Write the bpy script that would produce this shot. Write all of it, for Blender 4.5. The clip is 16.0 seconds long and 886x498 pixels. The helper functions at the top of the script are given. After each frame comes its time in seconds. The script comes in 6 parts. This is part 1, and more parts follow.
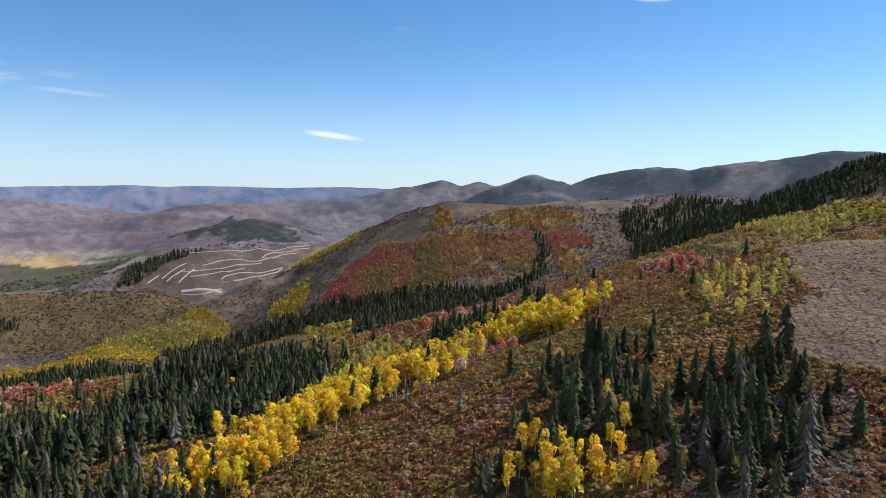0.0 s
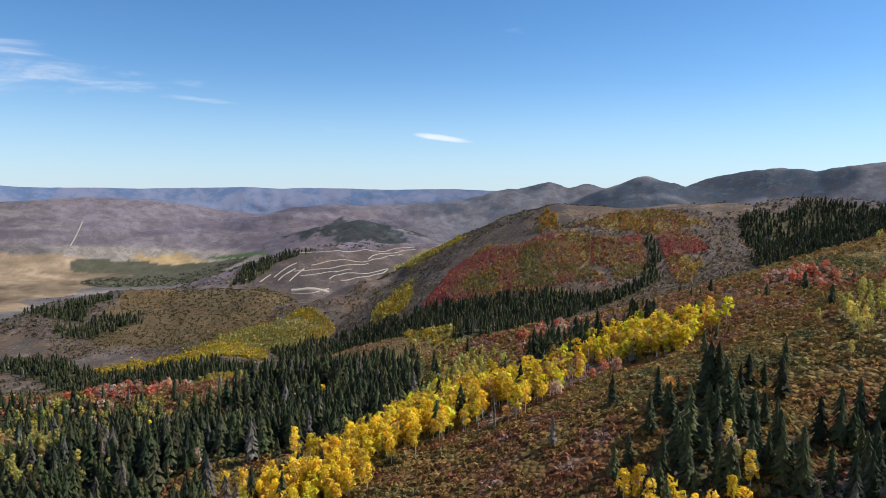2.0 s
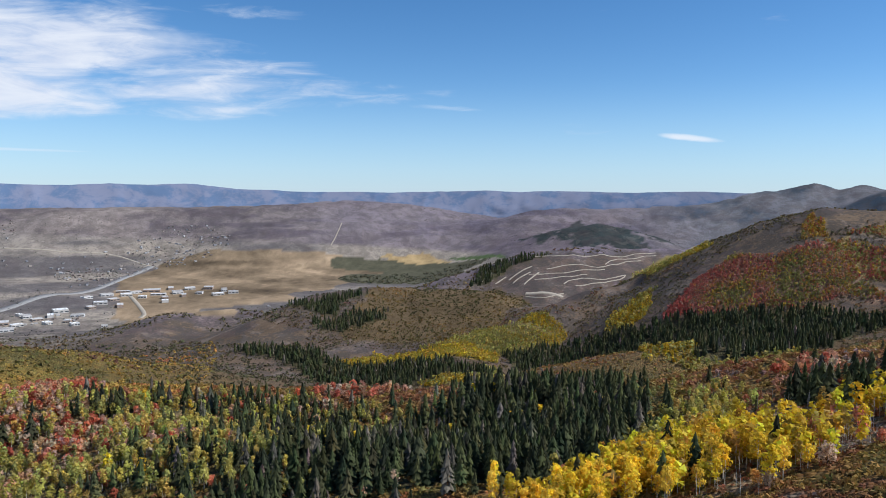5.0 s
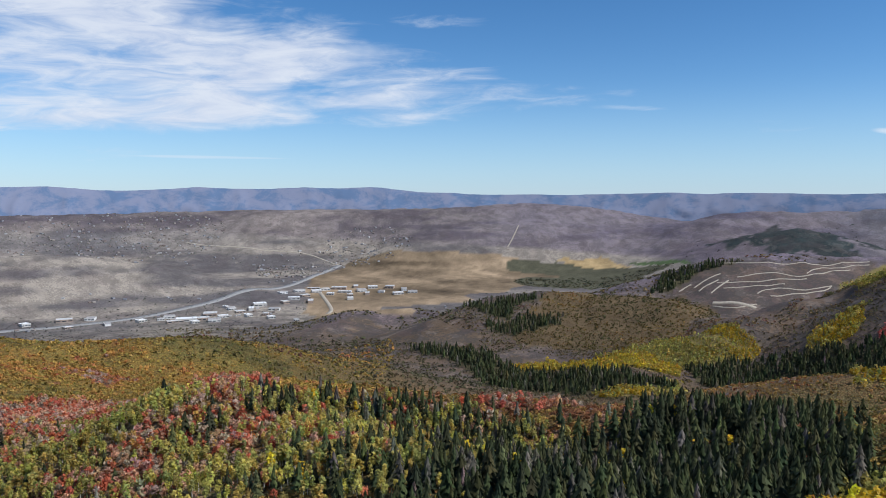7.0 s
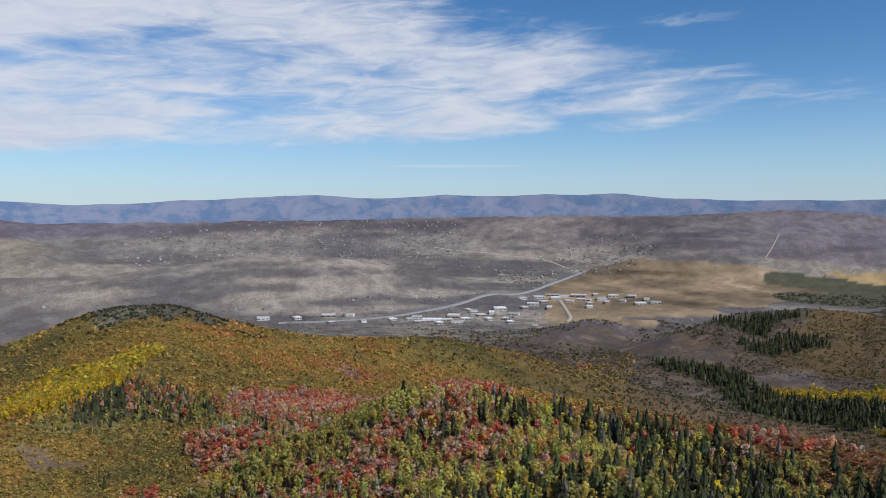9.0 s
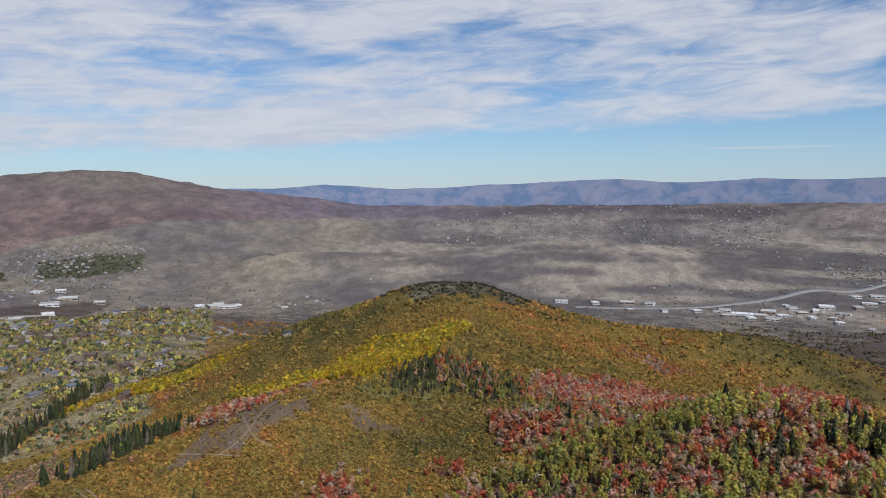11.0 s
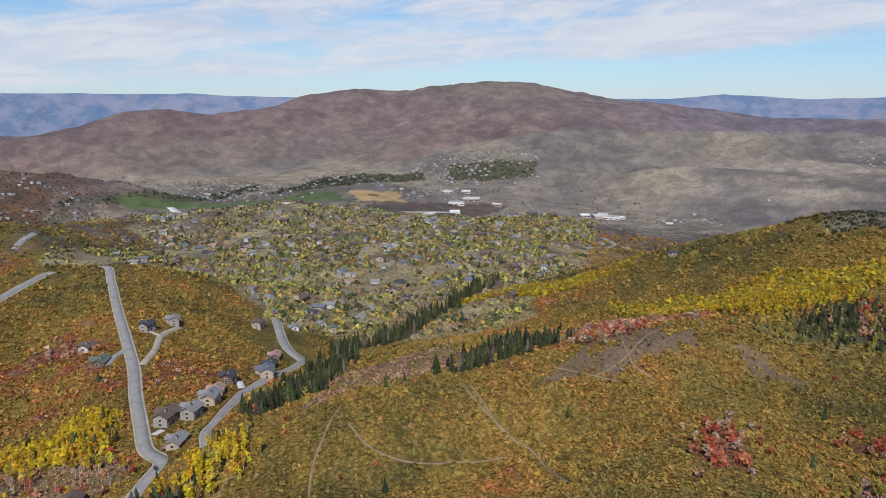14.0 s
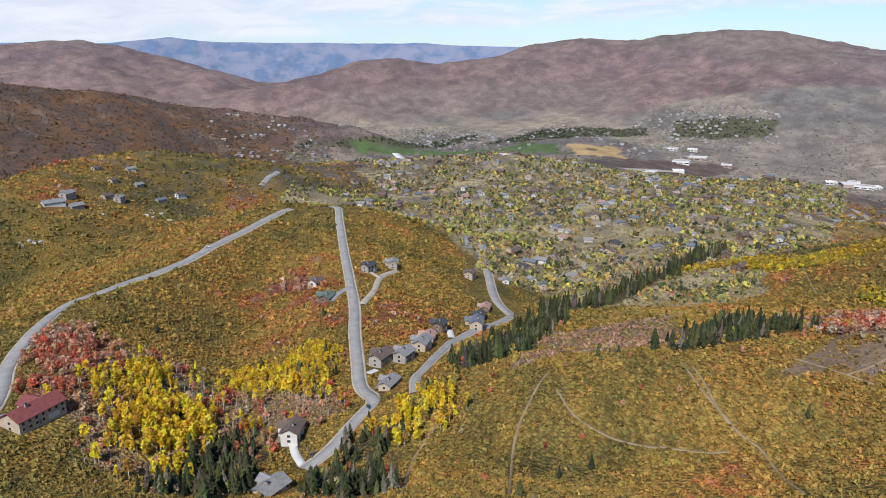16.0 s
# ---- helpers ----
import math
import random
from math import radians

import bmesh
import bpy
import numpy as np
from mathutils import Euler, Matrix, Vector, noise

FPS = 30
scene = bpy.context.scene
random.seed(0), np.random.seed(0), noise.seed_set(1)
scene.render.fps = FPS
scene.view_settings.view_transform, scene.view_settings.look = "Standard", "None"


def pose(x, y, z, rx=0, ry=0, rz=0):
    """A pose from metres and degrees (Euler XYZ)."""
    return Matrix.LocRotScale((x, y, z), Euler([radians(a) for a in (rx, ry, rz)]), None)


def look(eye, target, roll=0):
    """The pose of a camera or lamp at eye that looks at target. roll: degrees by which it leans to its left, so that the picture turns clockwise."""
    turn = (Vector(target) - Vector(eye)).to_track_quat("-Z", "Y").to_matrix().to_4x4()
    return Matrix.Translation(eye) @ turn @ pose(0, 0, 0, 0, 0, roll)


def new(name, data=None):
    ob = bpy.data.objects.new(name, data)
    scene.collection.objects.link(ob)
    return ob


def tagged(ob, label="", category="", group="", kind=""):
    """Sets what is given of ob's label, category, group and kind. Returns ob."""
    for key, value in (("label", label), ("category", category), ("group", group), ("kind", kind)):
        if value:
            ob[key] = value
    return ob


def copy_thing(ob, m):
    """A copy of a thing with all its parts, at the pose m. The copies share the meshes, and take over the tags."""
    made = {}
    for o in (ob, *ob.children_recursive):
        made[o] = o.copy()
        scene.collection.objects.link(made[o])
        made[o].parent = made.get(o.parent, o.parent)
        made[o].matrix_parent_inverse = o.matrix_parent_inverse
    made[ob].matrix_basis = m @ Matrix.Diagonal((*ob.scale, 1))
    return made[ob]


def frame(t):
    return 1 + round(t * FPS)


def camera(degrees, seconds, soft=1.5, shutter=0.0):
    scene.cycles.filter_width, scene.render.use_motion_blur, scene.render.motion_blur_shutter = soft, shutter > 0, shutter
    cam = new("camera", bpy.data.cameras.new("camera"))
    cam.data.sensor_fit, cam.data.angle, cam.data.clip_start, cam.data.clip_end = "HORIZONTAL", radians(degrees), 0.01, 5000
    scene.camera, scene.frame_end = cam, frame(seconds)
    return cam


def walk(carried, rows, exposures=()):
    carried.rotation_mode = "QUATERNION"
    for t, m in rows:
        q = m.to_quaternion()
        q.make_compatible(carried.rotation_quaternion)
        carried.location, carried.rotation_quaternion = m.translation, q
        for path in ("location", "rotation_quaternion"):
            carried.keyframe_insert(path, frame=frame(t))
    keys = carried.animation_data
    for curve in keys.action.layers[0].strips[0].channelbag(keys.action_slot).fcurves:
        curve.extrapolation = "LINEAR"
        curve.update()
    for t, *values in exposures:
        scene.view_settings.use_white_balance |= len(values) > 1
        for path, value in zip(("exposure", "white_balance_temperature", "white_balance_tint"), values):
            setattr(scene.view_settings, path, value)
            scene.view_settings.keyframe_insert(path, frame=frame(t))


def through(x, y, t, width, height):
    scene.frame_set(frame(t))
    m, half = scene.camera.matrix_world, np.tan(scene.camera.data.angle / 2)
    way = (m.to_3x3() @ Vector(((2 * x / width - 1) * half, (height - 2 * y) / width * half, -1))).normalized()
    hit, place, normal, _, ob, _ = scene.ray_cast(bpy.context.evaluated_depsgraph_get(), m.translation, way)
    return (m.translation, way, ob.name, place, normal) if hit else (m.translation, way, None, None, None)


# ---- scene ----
cam = camera(63.388, 16.0, soft=0.9)


def eye(x, y, z, turn, tilt, lean):
    # turn: to the left of north, tilt: up, lean: as in look()
    return pose(x, y, z, 90 + tilt, 0, turn) @ pose(0, 0, 0, 0, 0, lean)


PATH = [
    (0, eye(0.00, 0.00, 500.00, 0.000, -4.559, 0.416)),
    (0.5, eye(1.50, 6.06, 500.20, 2.120, -4.508, 0.483)),
    (1, eye(2.78, 12.60, 500.30, 4.283, -4.478, 0.583)),
    (1.5, eye(3.71, 18.30, 500.57, 6.069, -4.482, 0.518)),
    (2, eye(3.94, 24.17, 500.62, 8.514, -4.477, 0.497)),
    (2.5, eye(4.84, 29.77, 500.82, 13.672, -4.486, 0.449)),
    (3, eye(5.06, 35.77, 500.81, 16.892, -4.454, 0.449)),
    (3.5, eye(4.91, 41.96, 500.73, 19.859, -4.441, 0.372)),
    (6, eye(-2.11, 71.82, 500.06, 33.493, -4.266, 0.237)),
    (6.5, eye(-4.70, 77.97, 499.55, 37.423, -4.222, 0.152)),
    (7, eye(-7.76, 82.97, 499.48, 41.563, -4.194, 0.155)),
    (7.5, eye(-9.86, 87.07, 499.99, 46.340, -4.068, 0.076)),
    (8, eye(-12.21, 89.03, 500.26, 50.574, -3.993, 0.090)),
    (8.5, eye(-15.90, 92.80, 500.02, 55.357, -3.854, 0.020)),
    (9, eye(-20.27, 95.75, 499.80, 60.630, -3.684, -0.062)),
    (9.5, eye(-25.51, 98.29, 499.98, 68.020, -3.569, 0.036)),
    (12, eye(-67.74, 95.92, 493.13, 93.268, -6.803, -0.174)),
    (12.5, eye(-74.75, 95.48, 493.07, 98.824, -7.979, -0.164)),
    (13, eye(-79.64, 93.16, 492.79, 104.286, -9.236, -0.094)),
    (13.5, eye(-83.99, 89.82, 492.72, 109.361, -10.506, -0.008)),
    (14, eye(-88.30, 86.75, 492.42, 114.333, -11.836, -0.022)),
    (14.5, eye(-91.76, 82.95, 492.18, 119.694, -13.113, 0.059)),
    (15, eye(-94.84, 79.54, 492.05, 124.605, -14.176, 0.119)),
    (15.5, eye(-98.48, 76.37, 491.75, 128.667, -15.213, 0.144)),
    (16, eye(-101.44, 72.59, 491.61, 131.472, -15.620, 0.146)),
]
walk(cam, PATH, [(0, 0.3, 6550, 12), (3.5, 0.17, 6350, 10), (7, 0.0, 6150, 9), (9, -0.2, 6250, 10), (12.5, -0.32, 6420, 11), (14.5, -0.02, 6420, 11), (16, 0.2, 6420, 11)])

# ---- daylight ----
SUN_TURN, SUN_HEIGHT = -68.0, 46.0  # degrees: to the left of north, above the horizon
sun_way = Vector((-math.sin(radians(SUN_TURN)) * math.cos(radians(SUN_HEIGHT)), math.cos(radians(SUN_TURN)) * math.cos(radians(SUN_HEIGHT)), math.sin(radians(SUN_HEIGHT))))
sun = new("sun", bpy.data.lights.new("sun", "SUN"))
sun.data.energy, sun.data.angle, sun.data.color = 4.6, radians(0.6), (1.0, 0.975, 0.95)
sun.matrix_world = look(sun_way * 900, (0, 0, 0))

world = bpy.data.worlds.new("sky")
scene.world = world
world.use_nodes = True


class Nodes:
    """Short hand for building node trees."""

    def __init__(self, tree):
        self.tree = tree
        tree.nodes.clear()

    def add(self, kind, ins=None):
        node = self.tree.nodes.new(kind)
        for key, value in (ins or {}).items():
            if isinstance(value, bpy.types.NodeSocket):
                self.tree.links.new(value, node.inputs[key])
            else:
                node.inputs[key].default_value = value
        return node

    def math(self, op, a, b=0.0, clamp=False):
        node = self.add("ShaderNodeMath", {0: a, 1: b})
        node.operation, node.use_clamp = op, clamp
        return node.outputs[0]

    def mix(self, share, a, b, blend="MIX"):
        node = self.add("ShaderNodeMix")
        node.data_type, node.blend_type = "RGBA", blend
        if isinstance(share, bpy.types.NodeSocket):
            self.tree.links.new(share, node.inputs[0])
        else:
            node.inputs[0].default_value = share
        for socket, value in ((node.inputs[6], a), (node.inputs[7], b)):
            if isinstance(value, bpy.types.NodeSocket):
                self.tree.links.new(value, socket)
            else:
                socket.default_value = (*value, 1)
        return node.outputs[2]

    def ramp(self, value, low, high):
        node = self.add("ShaderNodeMapRange", {0: value, 1: low, 2: high, 3: 0.0, 4: 1.0})
        node.interpolation_type = "SMOOTHSTEP"
        return node.outputs[0]

    def noise(self, vector, scale, detail=4.0, rough=0.55, distort=0.0):
        return self.add("ShaderNodeTexNoise", {"Vector": vector, "Scale": scale, "Detail": detail, "Roughness": rough, "Distortion": distort}).outputs["Fac"]


W = Nodes(world.node_tree)
w_sky = W.add("ShaderNodeTexSky")
w_sky.sky_type, w_sky.sun_disc = "NISHITA", False
w_sky.sun_elevation, w_sky.sun_rotation = radians(SUN_HEIGHT), radians(-SUN_TURN)
w_sky.altitude, w_sky.air_density, w_sky.dust_density, w_sky.ozone_density = 2400, 1.0, 0.4, 2.2
w_way = W.add("ShaderNodeTexCoord").outputs["Generated"]
w_x, w_y, w_z = W.add("ShaderNodeSeparateXYZ", {0: w_way}).outputs


def toward(turn):
    """How far the sky's direction lies towards that turn, -1 to 1."""
    a, b = -math.sin(radians(turn)), math.cos(radians(turn))
    return W.math("ADD", W.math("MULTIPLY", w_x, a), W.math("MULTIPLY", w_y, b))


# high cloud in long level drifts: thick to the west, its tip thinning out to the north-west
w_turn = W.math("MULTIPLY", W.math("ARCTAN2", W.math("MULTIPLY", w_x, -1.0), w_y), 57.296)
w_high = W.math("MULTIPLY", W.math("ARCSINE", w_z), 57.296)
drifts = W.add("ShaderNodeCombineXYZ", {0: W.math("MULTIPLY", w_turn, 0.055), 1: W.math("ADD", W.math("MULTIPLY", w_high, 0.26), W.math("MULTIPLY", w_turn, 0.012)), 2: 3.7}).outputs[0]
sheet = W.noise(drifts, 1.0, 6.0, 0.55, 0.5)
wisp = W.noise(drifts, 3.4, 6.0, 0.62, 0.7)
cover = W.math("ADD", W.math("MULTIPLY", sheet, 0.68), W.math("MULTIPLY", wisp, 0.32))
tip = W.math("ADD", W.math("MULTIPLY", W.math("MAXIMUM", W.math("SUBTRACT", w_high, 9.5), 0.0), 3.2), W.math("MULTIPLY", W.math("MAXIMUM", W.math("SUBTRACT", 8.5, w_high), 0.0), 2.6))
tip = W.math("ADD", tip, W.math("MULTIPLY", W.math("MAXIMUM", W.math("SUBTRACT", 5.6, w_high), 0.0), 16.0))
inside = W.math("SUBTRACT", W.math("SUBTRACT", w_turn, 35.0), tip)
bank = W.math("ADD", W.math("SUBTRACT", cover, 0.615), W.math("MULTIPLY", W.ramp(inside, -12.0, 26.0), 0.30))
veil = W.ramp(bank, -0.02, 0.24)
# one small lens-shaped cloud, loose wisps and a faint streak to the north


def small_cloud(turn, high, long, tall, tilt, soft=0.0):
    """A lone cloud: how far its shape covers the sky, 0 to 1."""
    a = W.math("SUBTRACT", w_turn, turn)
    b = W.math("DIVIDE", W.math("SUBTRACT", W.math("SUBTRACT", w_high, high), W.math("MULTIPLY", a, tilt)), tall)
    a = W.math("DIVIDE", a, long)
    far = W.math("ADD", W.math("MULTIPLY", a, a), W.math("MULTIPLY", b, b))
    return W.ramp(W.math("ADD", far, W.math("MULTIPLY", wisp, 1.3 + 2.2 * soft)), 1.55 + 0.8 * soft, 0.55)


lens = W.math("MULTIPLY", small_cloud(8.6, 4.3, 2.6, 0.30, 0.12), 0.92)
for where_to, share in (((41.5, 13.4, 5.0, 0.75, -0.03, 1.0), 0.6), ((51.0, 13.3, 2.4, 0.9, 0.0, 1.0), 0.6), ((28.0, 6.8, 5.0, 0.25, 0.05, 1.0), 0.4), ((48.0, 11.2, 4.5, 0.8, -0.05, 1.0), 0.5), ((-15.5, 14.4, 2.2, 0.4, 0.1), 0.5), ((60.0, 2.9, 7.0, 0.14, 0.0), 0.4)):
    lens = W.math("MAXIMUM", lens, W.math("MULTIPLY", small_cloud(*where_to), share))
haze = W.math("MULTIPLY", W.ramp(w_z, 0.16, -0.02), 0.66)
clear = W.add("ShaderNodeHueSaturation", {"Color": w_sky.outputs[0], "Saturation": 1.25, "Value": 1.0})
sky_colour = W.mix(haze, clear.outputs[0], (2.95, 4.45, 6.2))
sky_colour = W.mix(W.math("MULTIPLY", veil, 0.93), sky_colour, W.mix(W.ramp(wisp, 0.3, 0.7), (5.3, 5.7, 6.7), (6.5, 6.7, 7.2)))
sky_colour = W.mix(lens, sky_colour, (6.3, 6.7, 7.3))
w_bg = W.add("ShaderNodeBackground", {"Color": sky_colour, "Strength": 0.12})
W.add("ShaderNodeOutputWorld", {0: w_bg.outputs[0]})

# ---- materials ----
def material(name):
    mat = bpy.data.materials.new(name)
    mat.use_nodes = True
    return mat, Nodes(mat.node_tree)


def finish(n, colour, rough=0.9, metal=0.0, bump=None, strength=0.4, distance=0.3, specular=0.3, normal=None):
    ins = {"Base Color": colour if isinstance(colour, bpy.types.NodeSocket) else (*colour, 1), "Roughness": rough, "Metallic": metal, "Specular IOR Level": specular}
    if bump is not None:
        ins["Normal"] = n.add("ShaderNodeBump", {"Height": bump, "Strength": strength, "Distance": distance}).outputs[0]
    shader = n.add("ShaderNodeBsdfPrincipled", ins)
    n.add("ShaderNodeOutputMaterial", {0: shader.outputs[0]})
    return shader


def tinted(name, spread=0.5, scale=0.9, rough=0.85, through=0.0):
    """Foliage: the tint of each plant, varied from clump to clump and from tree to tree."""
    mat, n = material(name)
    tint = n.add("ShaderNodeAttribute")
    tint.attribute_name = "tint"
    where = n.add("ShaderNodeNewGeometry")
    fine = n.noise(where.outputs["Position"], scale, 3.0, 0.6)
    each = n.add("ShaderNodeObjectInfo").outputs["Random"]
    value = n.math("ADD", n.math("MULTIPLY", fine, spread * 2), 1 - spread)
    value = n.math("MULTIPLY", value, n.math("ADD", n.math("MULTIPLY", each, 0.5), 0.75))
    colour = n.mix(1.0, tint.outputs["Color"], n.add("ShaderNodeCombineXYZ", {0: value, 1: value, 2: value}).outputs[0], "MULTIPLY")
    shader = n.add("ShaderNodeBsdfPrincipled", {"Base Color": colour, "Roughness": rough, "Specular IOR Level": 0.2})
    out = shader.outputs[0]
    if through:
        glow = n.add("ShaderNodeBsdfTranslucent", {"Color": colour})
        out = n.add("ShaderNodeMixShader", {0: through, 1: out, 2: glow.outputs[0]}).outputs[0]
    n.add("ShaderNodeOutputMaterial", {0: out})
    return mat


def plain(name, colour, rough=0.8, spread=0.25, scale=1.2, metal=0.0, bump=0.15, specular=0.3):
    """A worn plain surface with stains and grain."""
    mat, n = material(name)
    where = n.add("ShaderNodeNewGeometry").outputs["Position"]
    broad, fine = n.noise(where, scale * 0.25, 4.0), n.noise(where, scale * 4, 3.0)
    share = n.math("ADD", n.math("MULTIPLY", broad, 0.65), n.math("MULTIPLY", fine, 0.35))
    dark, light = tuple(c * (1 - spread) for c in colour), tuple(min(c * (1 + spread), 0.95) for c in colour)
    finish(n, n.mix(n.ramp(share, 0.3, 0.7), dark, light), rough, metal, fine, bump, 0.05, specular)
    return mat


NEEDLES = tinted("needles", 0.45, 1.2, 0.95)
LEAVES = tinted("leaves", 0.35, 1.6, 0.75, 0.45)
SCRUB = tinted("scrub", 0.45, 1.3, 0.9, 0.25)
BARK = plain("grey_bark", (0.11, 0.085, 0.065), 0.95, 0.4, 3.0)
PALE_BARK = plain("pale_aspen_bark", (0.52, 0.49, 0.42), 0.85, 0.3, 3.0)
ASPHALT = plain("worn_asphalt", (0.265, 0.255, 0.24), 0.9, 0.18, 0.5)
GRAVEL = plain("pale_gravel", (0.36, 0.31, 0.24), 0.95, 0.22, 0.6)
EARTH = plain("trodden_earth", (0.225, 0.165, 0.10), 0.95, 0.25, 0.5)
SLAB = plain("pale_concrete", (0.55, 0.53, 0.50), 0.9, 0.15, 0.5)

ground_mat, n = material("hillside_ground")
tint = n.add("ShaderNodeAttribute")
tint.attribute_name = "tint"
where = n.add("ShaderNodeNewGeometry").outputs["Position"]
broad, middle, fine = n.noise(where, 0.012, 6.0, 0.6), n.noise(where, 0.07, 5.0, 0.65), n.noise(where, 0.45, 4.0, 0.7)
value = n.math("ADD", n.math("MULTIPLY", broad, 0.7), n.math("ADD", n.math("MULTIPLY", middle, 0.7), n.math("MULTIPLY", fine, 0.6)))
colour = n.mix(1.0, tint.outputs["Color"], n.add("ShaderNodeCombineXYZ", {0: value, 1: value, 2: n.math("MULTIPLY", value, 0.97)}).outputs[0], "MULTIPLY")
cover = n.add("ShaderNodeAttribute")
cover.attribute_name = "cover"
far_brush, low_mounds, _ = n.add("ShaderNodeSeparateColor", {0: cover.outputs["Color"]}).outputs
clumps, spots = n.noise(where, 0.018, 4.0, 0.6), n.noise(where, 0.15, 2.0, 0.5)
dotted = n.math("ADD", n.math("MULTIPLY", clumps, 0.75), n.math("MULTIPLY", spots, 0.55))
dotted = n.math("MULTIPLY", n.ramp(dotted, 0.62, 0.67), far_brush)
stand, glade = n.noise(where, 0.0075, 9.0, 0.68, 0.4), n.noise(where, 0.011, 9.0, 0.7, 0.9)
colour = n.mix(n.math("MULTIPLY", n.math("MULTIPLY", n.ramp(glade, 0.54, 0.58), far_brush), 0.32), colour, (0.27, 0.225, 0.195))
colour = n.mix(n.math("MULTIPLY", n.math("MULTIPLY", n.ramp(stand, 0.515, 0.555), far_brush), 0.5), colour, (0.09, 0.066, 0.066))
colour = n.mix(n.math("MULTIPLY", dotted, 0.62), colour, (0.06, 0.055, 0.05))
colour = n.mix(n.math("MULTIPLY", n.ramp(middle, 0.52, 0.66), 0.3), colour, n.mix(0.55, colour, (0.05, 0.045, 0.02)))
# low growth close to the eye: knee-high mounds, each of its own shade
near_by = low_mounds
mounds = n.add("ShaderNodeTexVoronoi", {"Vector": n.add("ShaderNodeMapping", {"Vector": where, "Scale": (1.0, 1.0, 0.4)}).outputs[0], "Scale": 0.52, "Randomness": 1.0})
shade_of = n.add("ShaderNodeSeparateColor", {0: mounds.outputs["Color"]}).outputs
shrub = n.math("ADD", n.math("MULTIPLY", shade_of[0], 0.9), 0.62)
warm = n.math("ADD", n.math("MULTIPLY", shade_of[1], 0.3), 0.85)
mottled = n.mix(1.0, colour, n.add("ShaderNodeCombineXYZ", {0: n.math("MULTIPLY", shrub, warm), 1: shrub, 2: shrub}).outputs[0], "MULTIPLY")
# shade between the mounds, painted as a darker brown at their edges
gap_shade = n.mix(n.ramp(mounds.outputs["Distance"], 0.45, 0.85), mottled, n.mix(0.5, mottled, (0.05, 0.035, 0.02)))
colour = n.mix(near_by, colour, gap_shade)
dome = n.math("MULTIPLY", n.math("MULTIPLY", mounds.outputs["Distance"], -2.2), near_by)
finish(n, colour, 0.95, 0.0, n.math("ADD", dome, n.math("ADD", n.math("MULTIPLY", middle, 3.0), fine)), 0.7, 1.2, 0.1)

# ---- the lie of the land: crest lines with their side slopes, over a valley floor ----
CENTRE = (-40.0, 60.0)


def lattice(ix, iy, seed):
    h = (ix.astype(np.int64) * 374761393 + iy.astype(np.int64) * 668265263 + seed * 144665) & 0x7FFFFFFF
    h = ((h ^ (h >> 13)) * 1274126177) & 0x7FFFFFFF
    return ((h ^ (h >> 16)) & 0xFFFF) / 65535.0


def bumps(x, y, size, seed=0):
    """Smooth value noise, 0 to 1, of that grain in metres."""
    u, v = np.asarray(x, float) / size, np.asarray(y, float) / size
    iu, iv = np.floor(u), np.floor(v)
    a, b = u - iu, v - iv
    a, b = a * a * (3 - 2 * a), b * b * (3 - 2 * b)
    iu, iv = iu.astype(np.int64), iv.astype(np.int64)
    low = lattice(iu, iv, seed) * (1 - a) + lattice(iu + 1, iv, seed) * a
    high = lattice(iu, iv + 1, seed) * (1 - a) + lattice(iu + 1, iv + 1, seed) * a
    return low * (1 - b) + high * b


def rough(x, y, size, seed=0, octaves=4):
    total, gain = 0.0, 1.0
    for n in range(octaves):
        total = total + gain * (bumps(x, y, size / 2**n, seed + n) - 0.5)
        gain *= 0.5
    return total


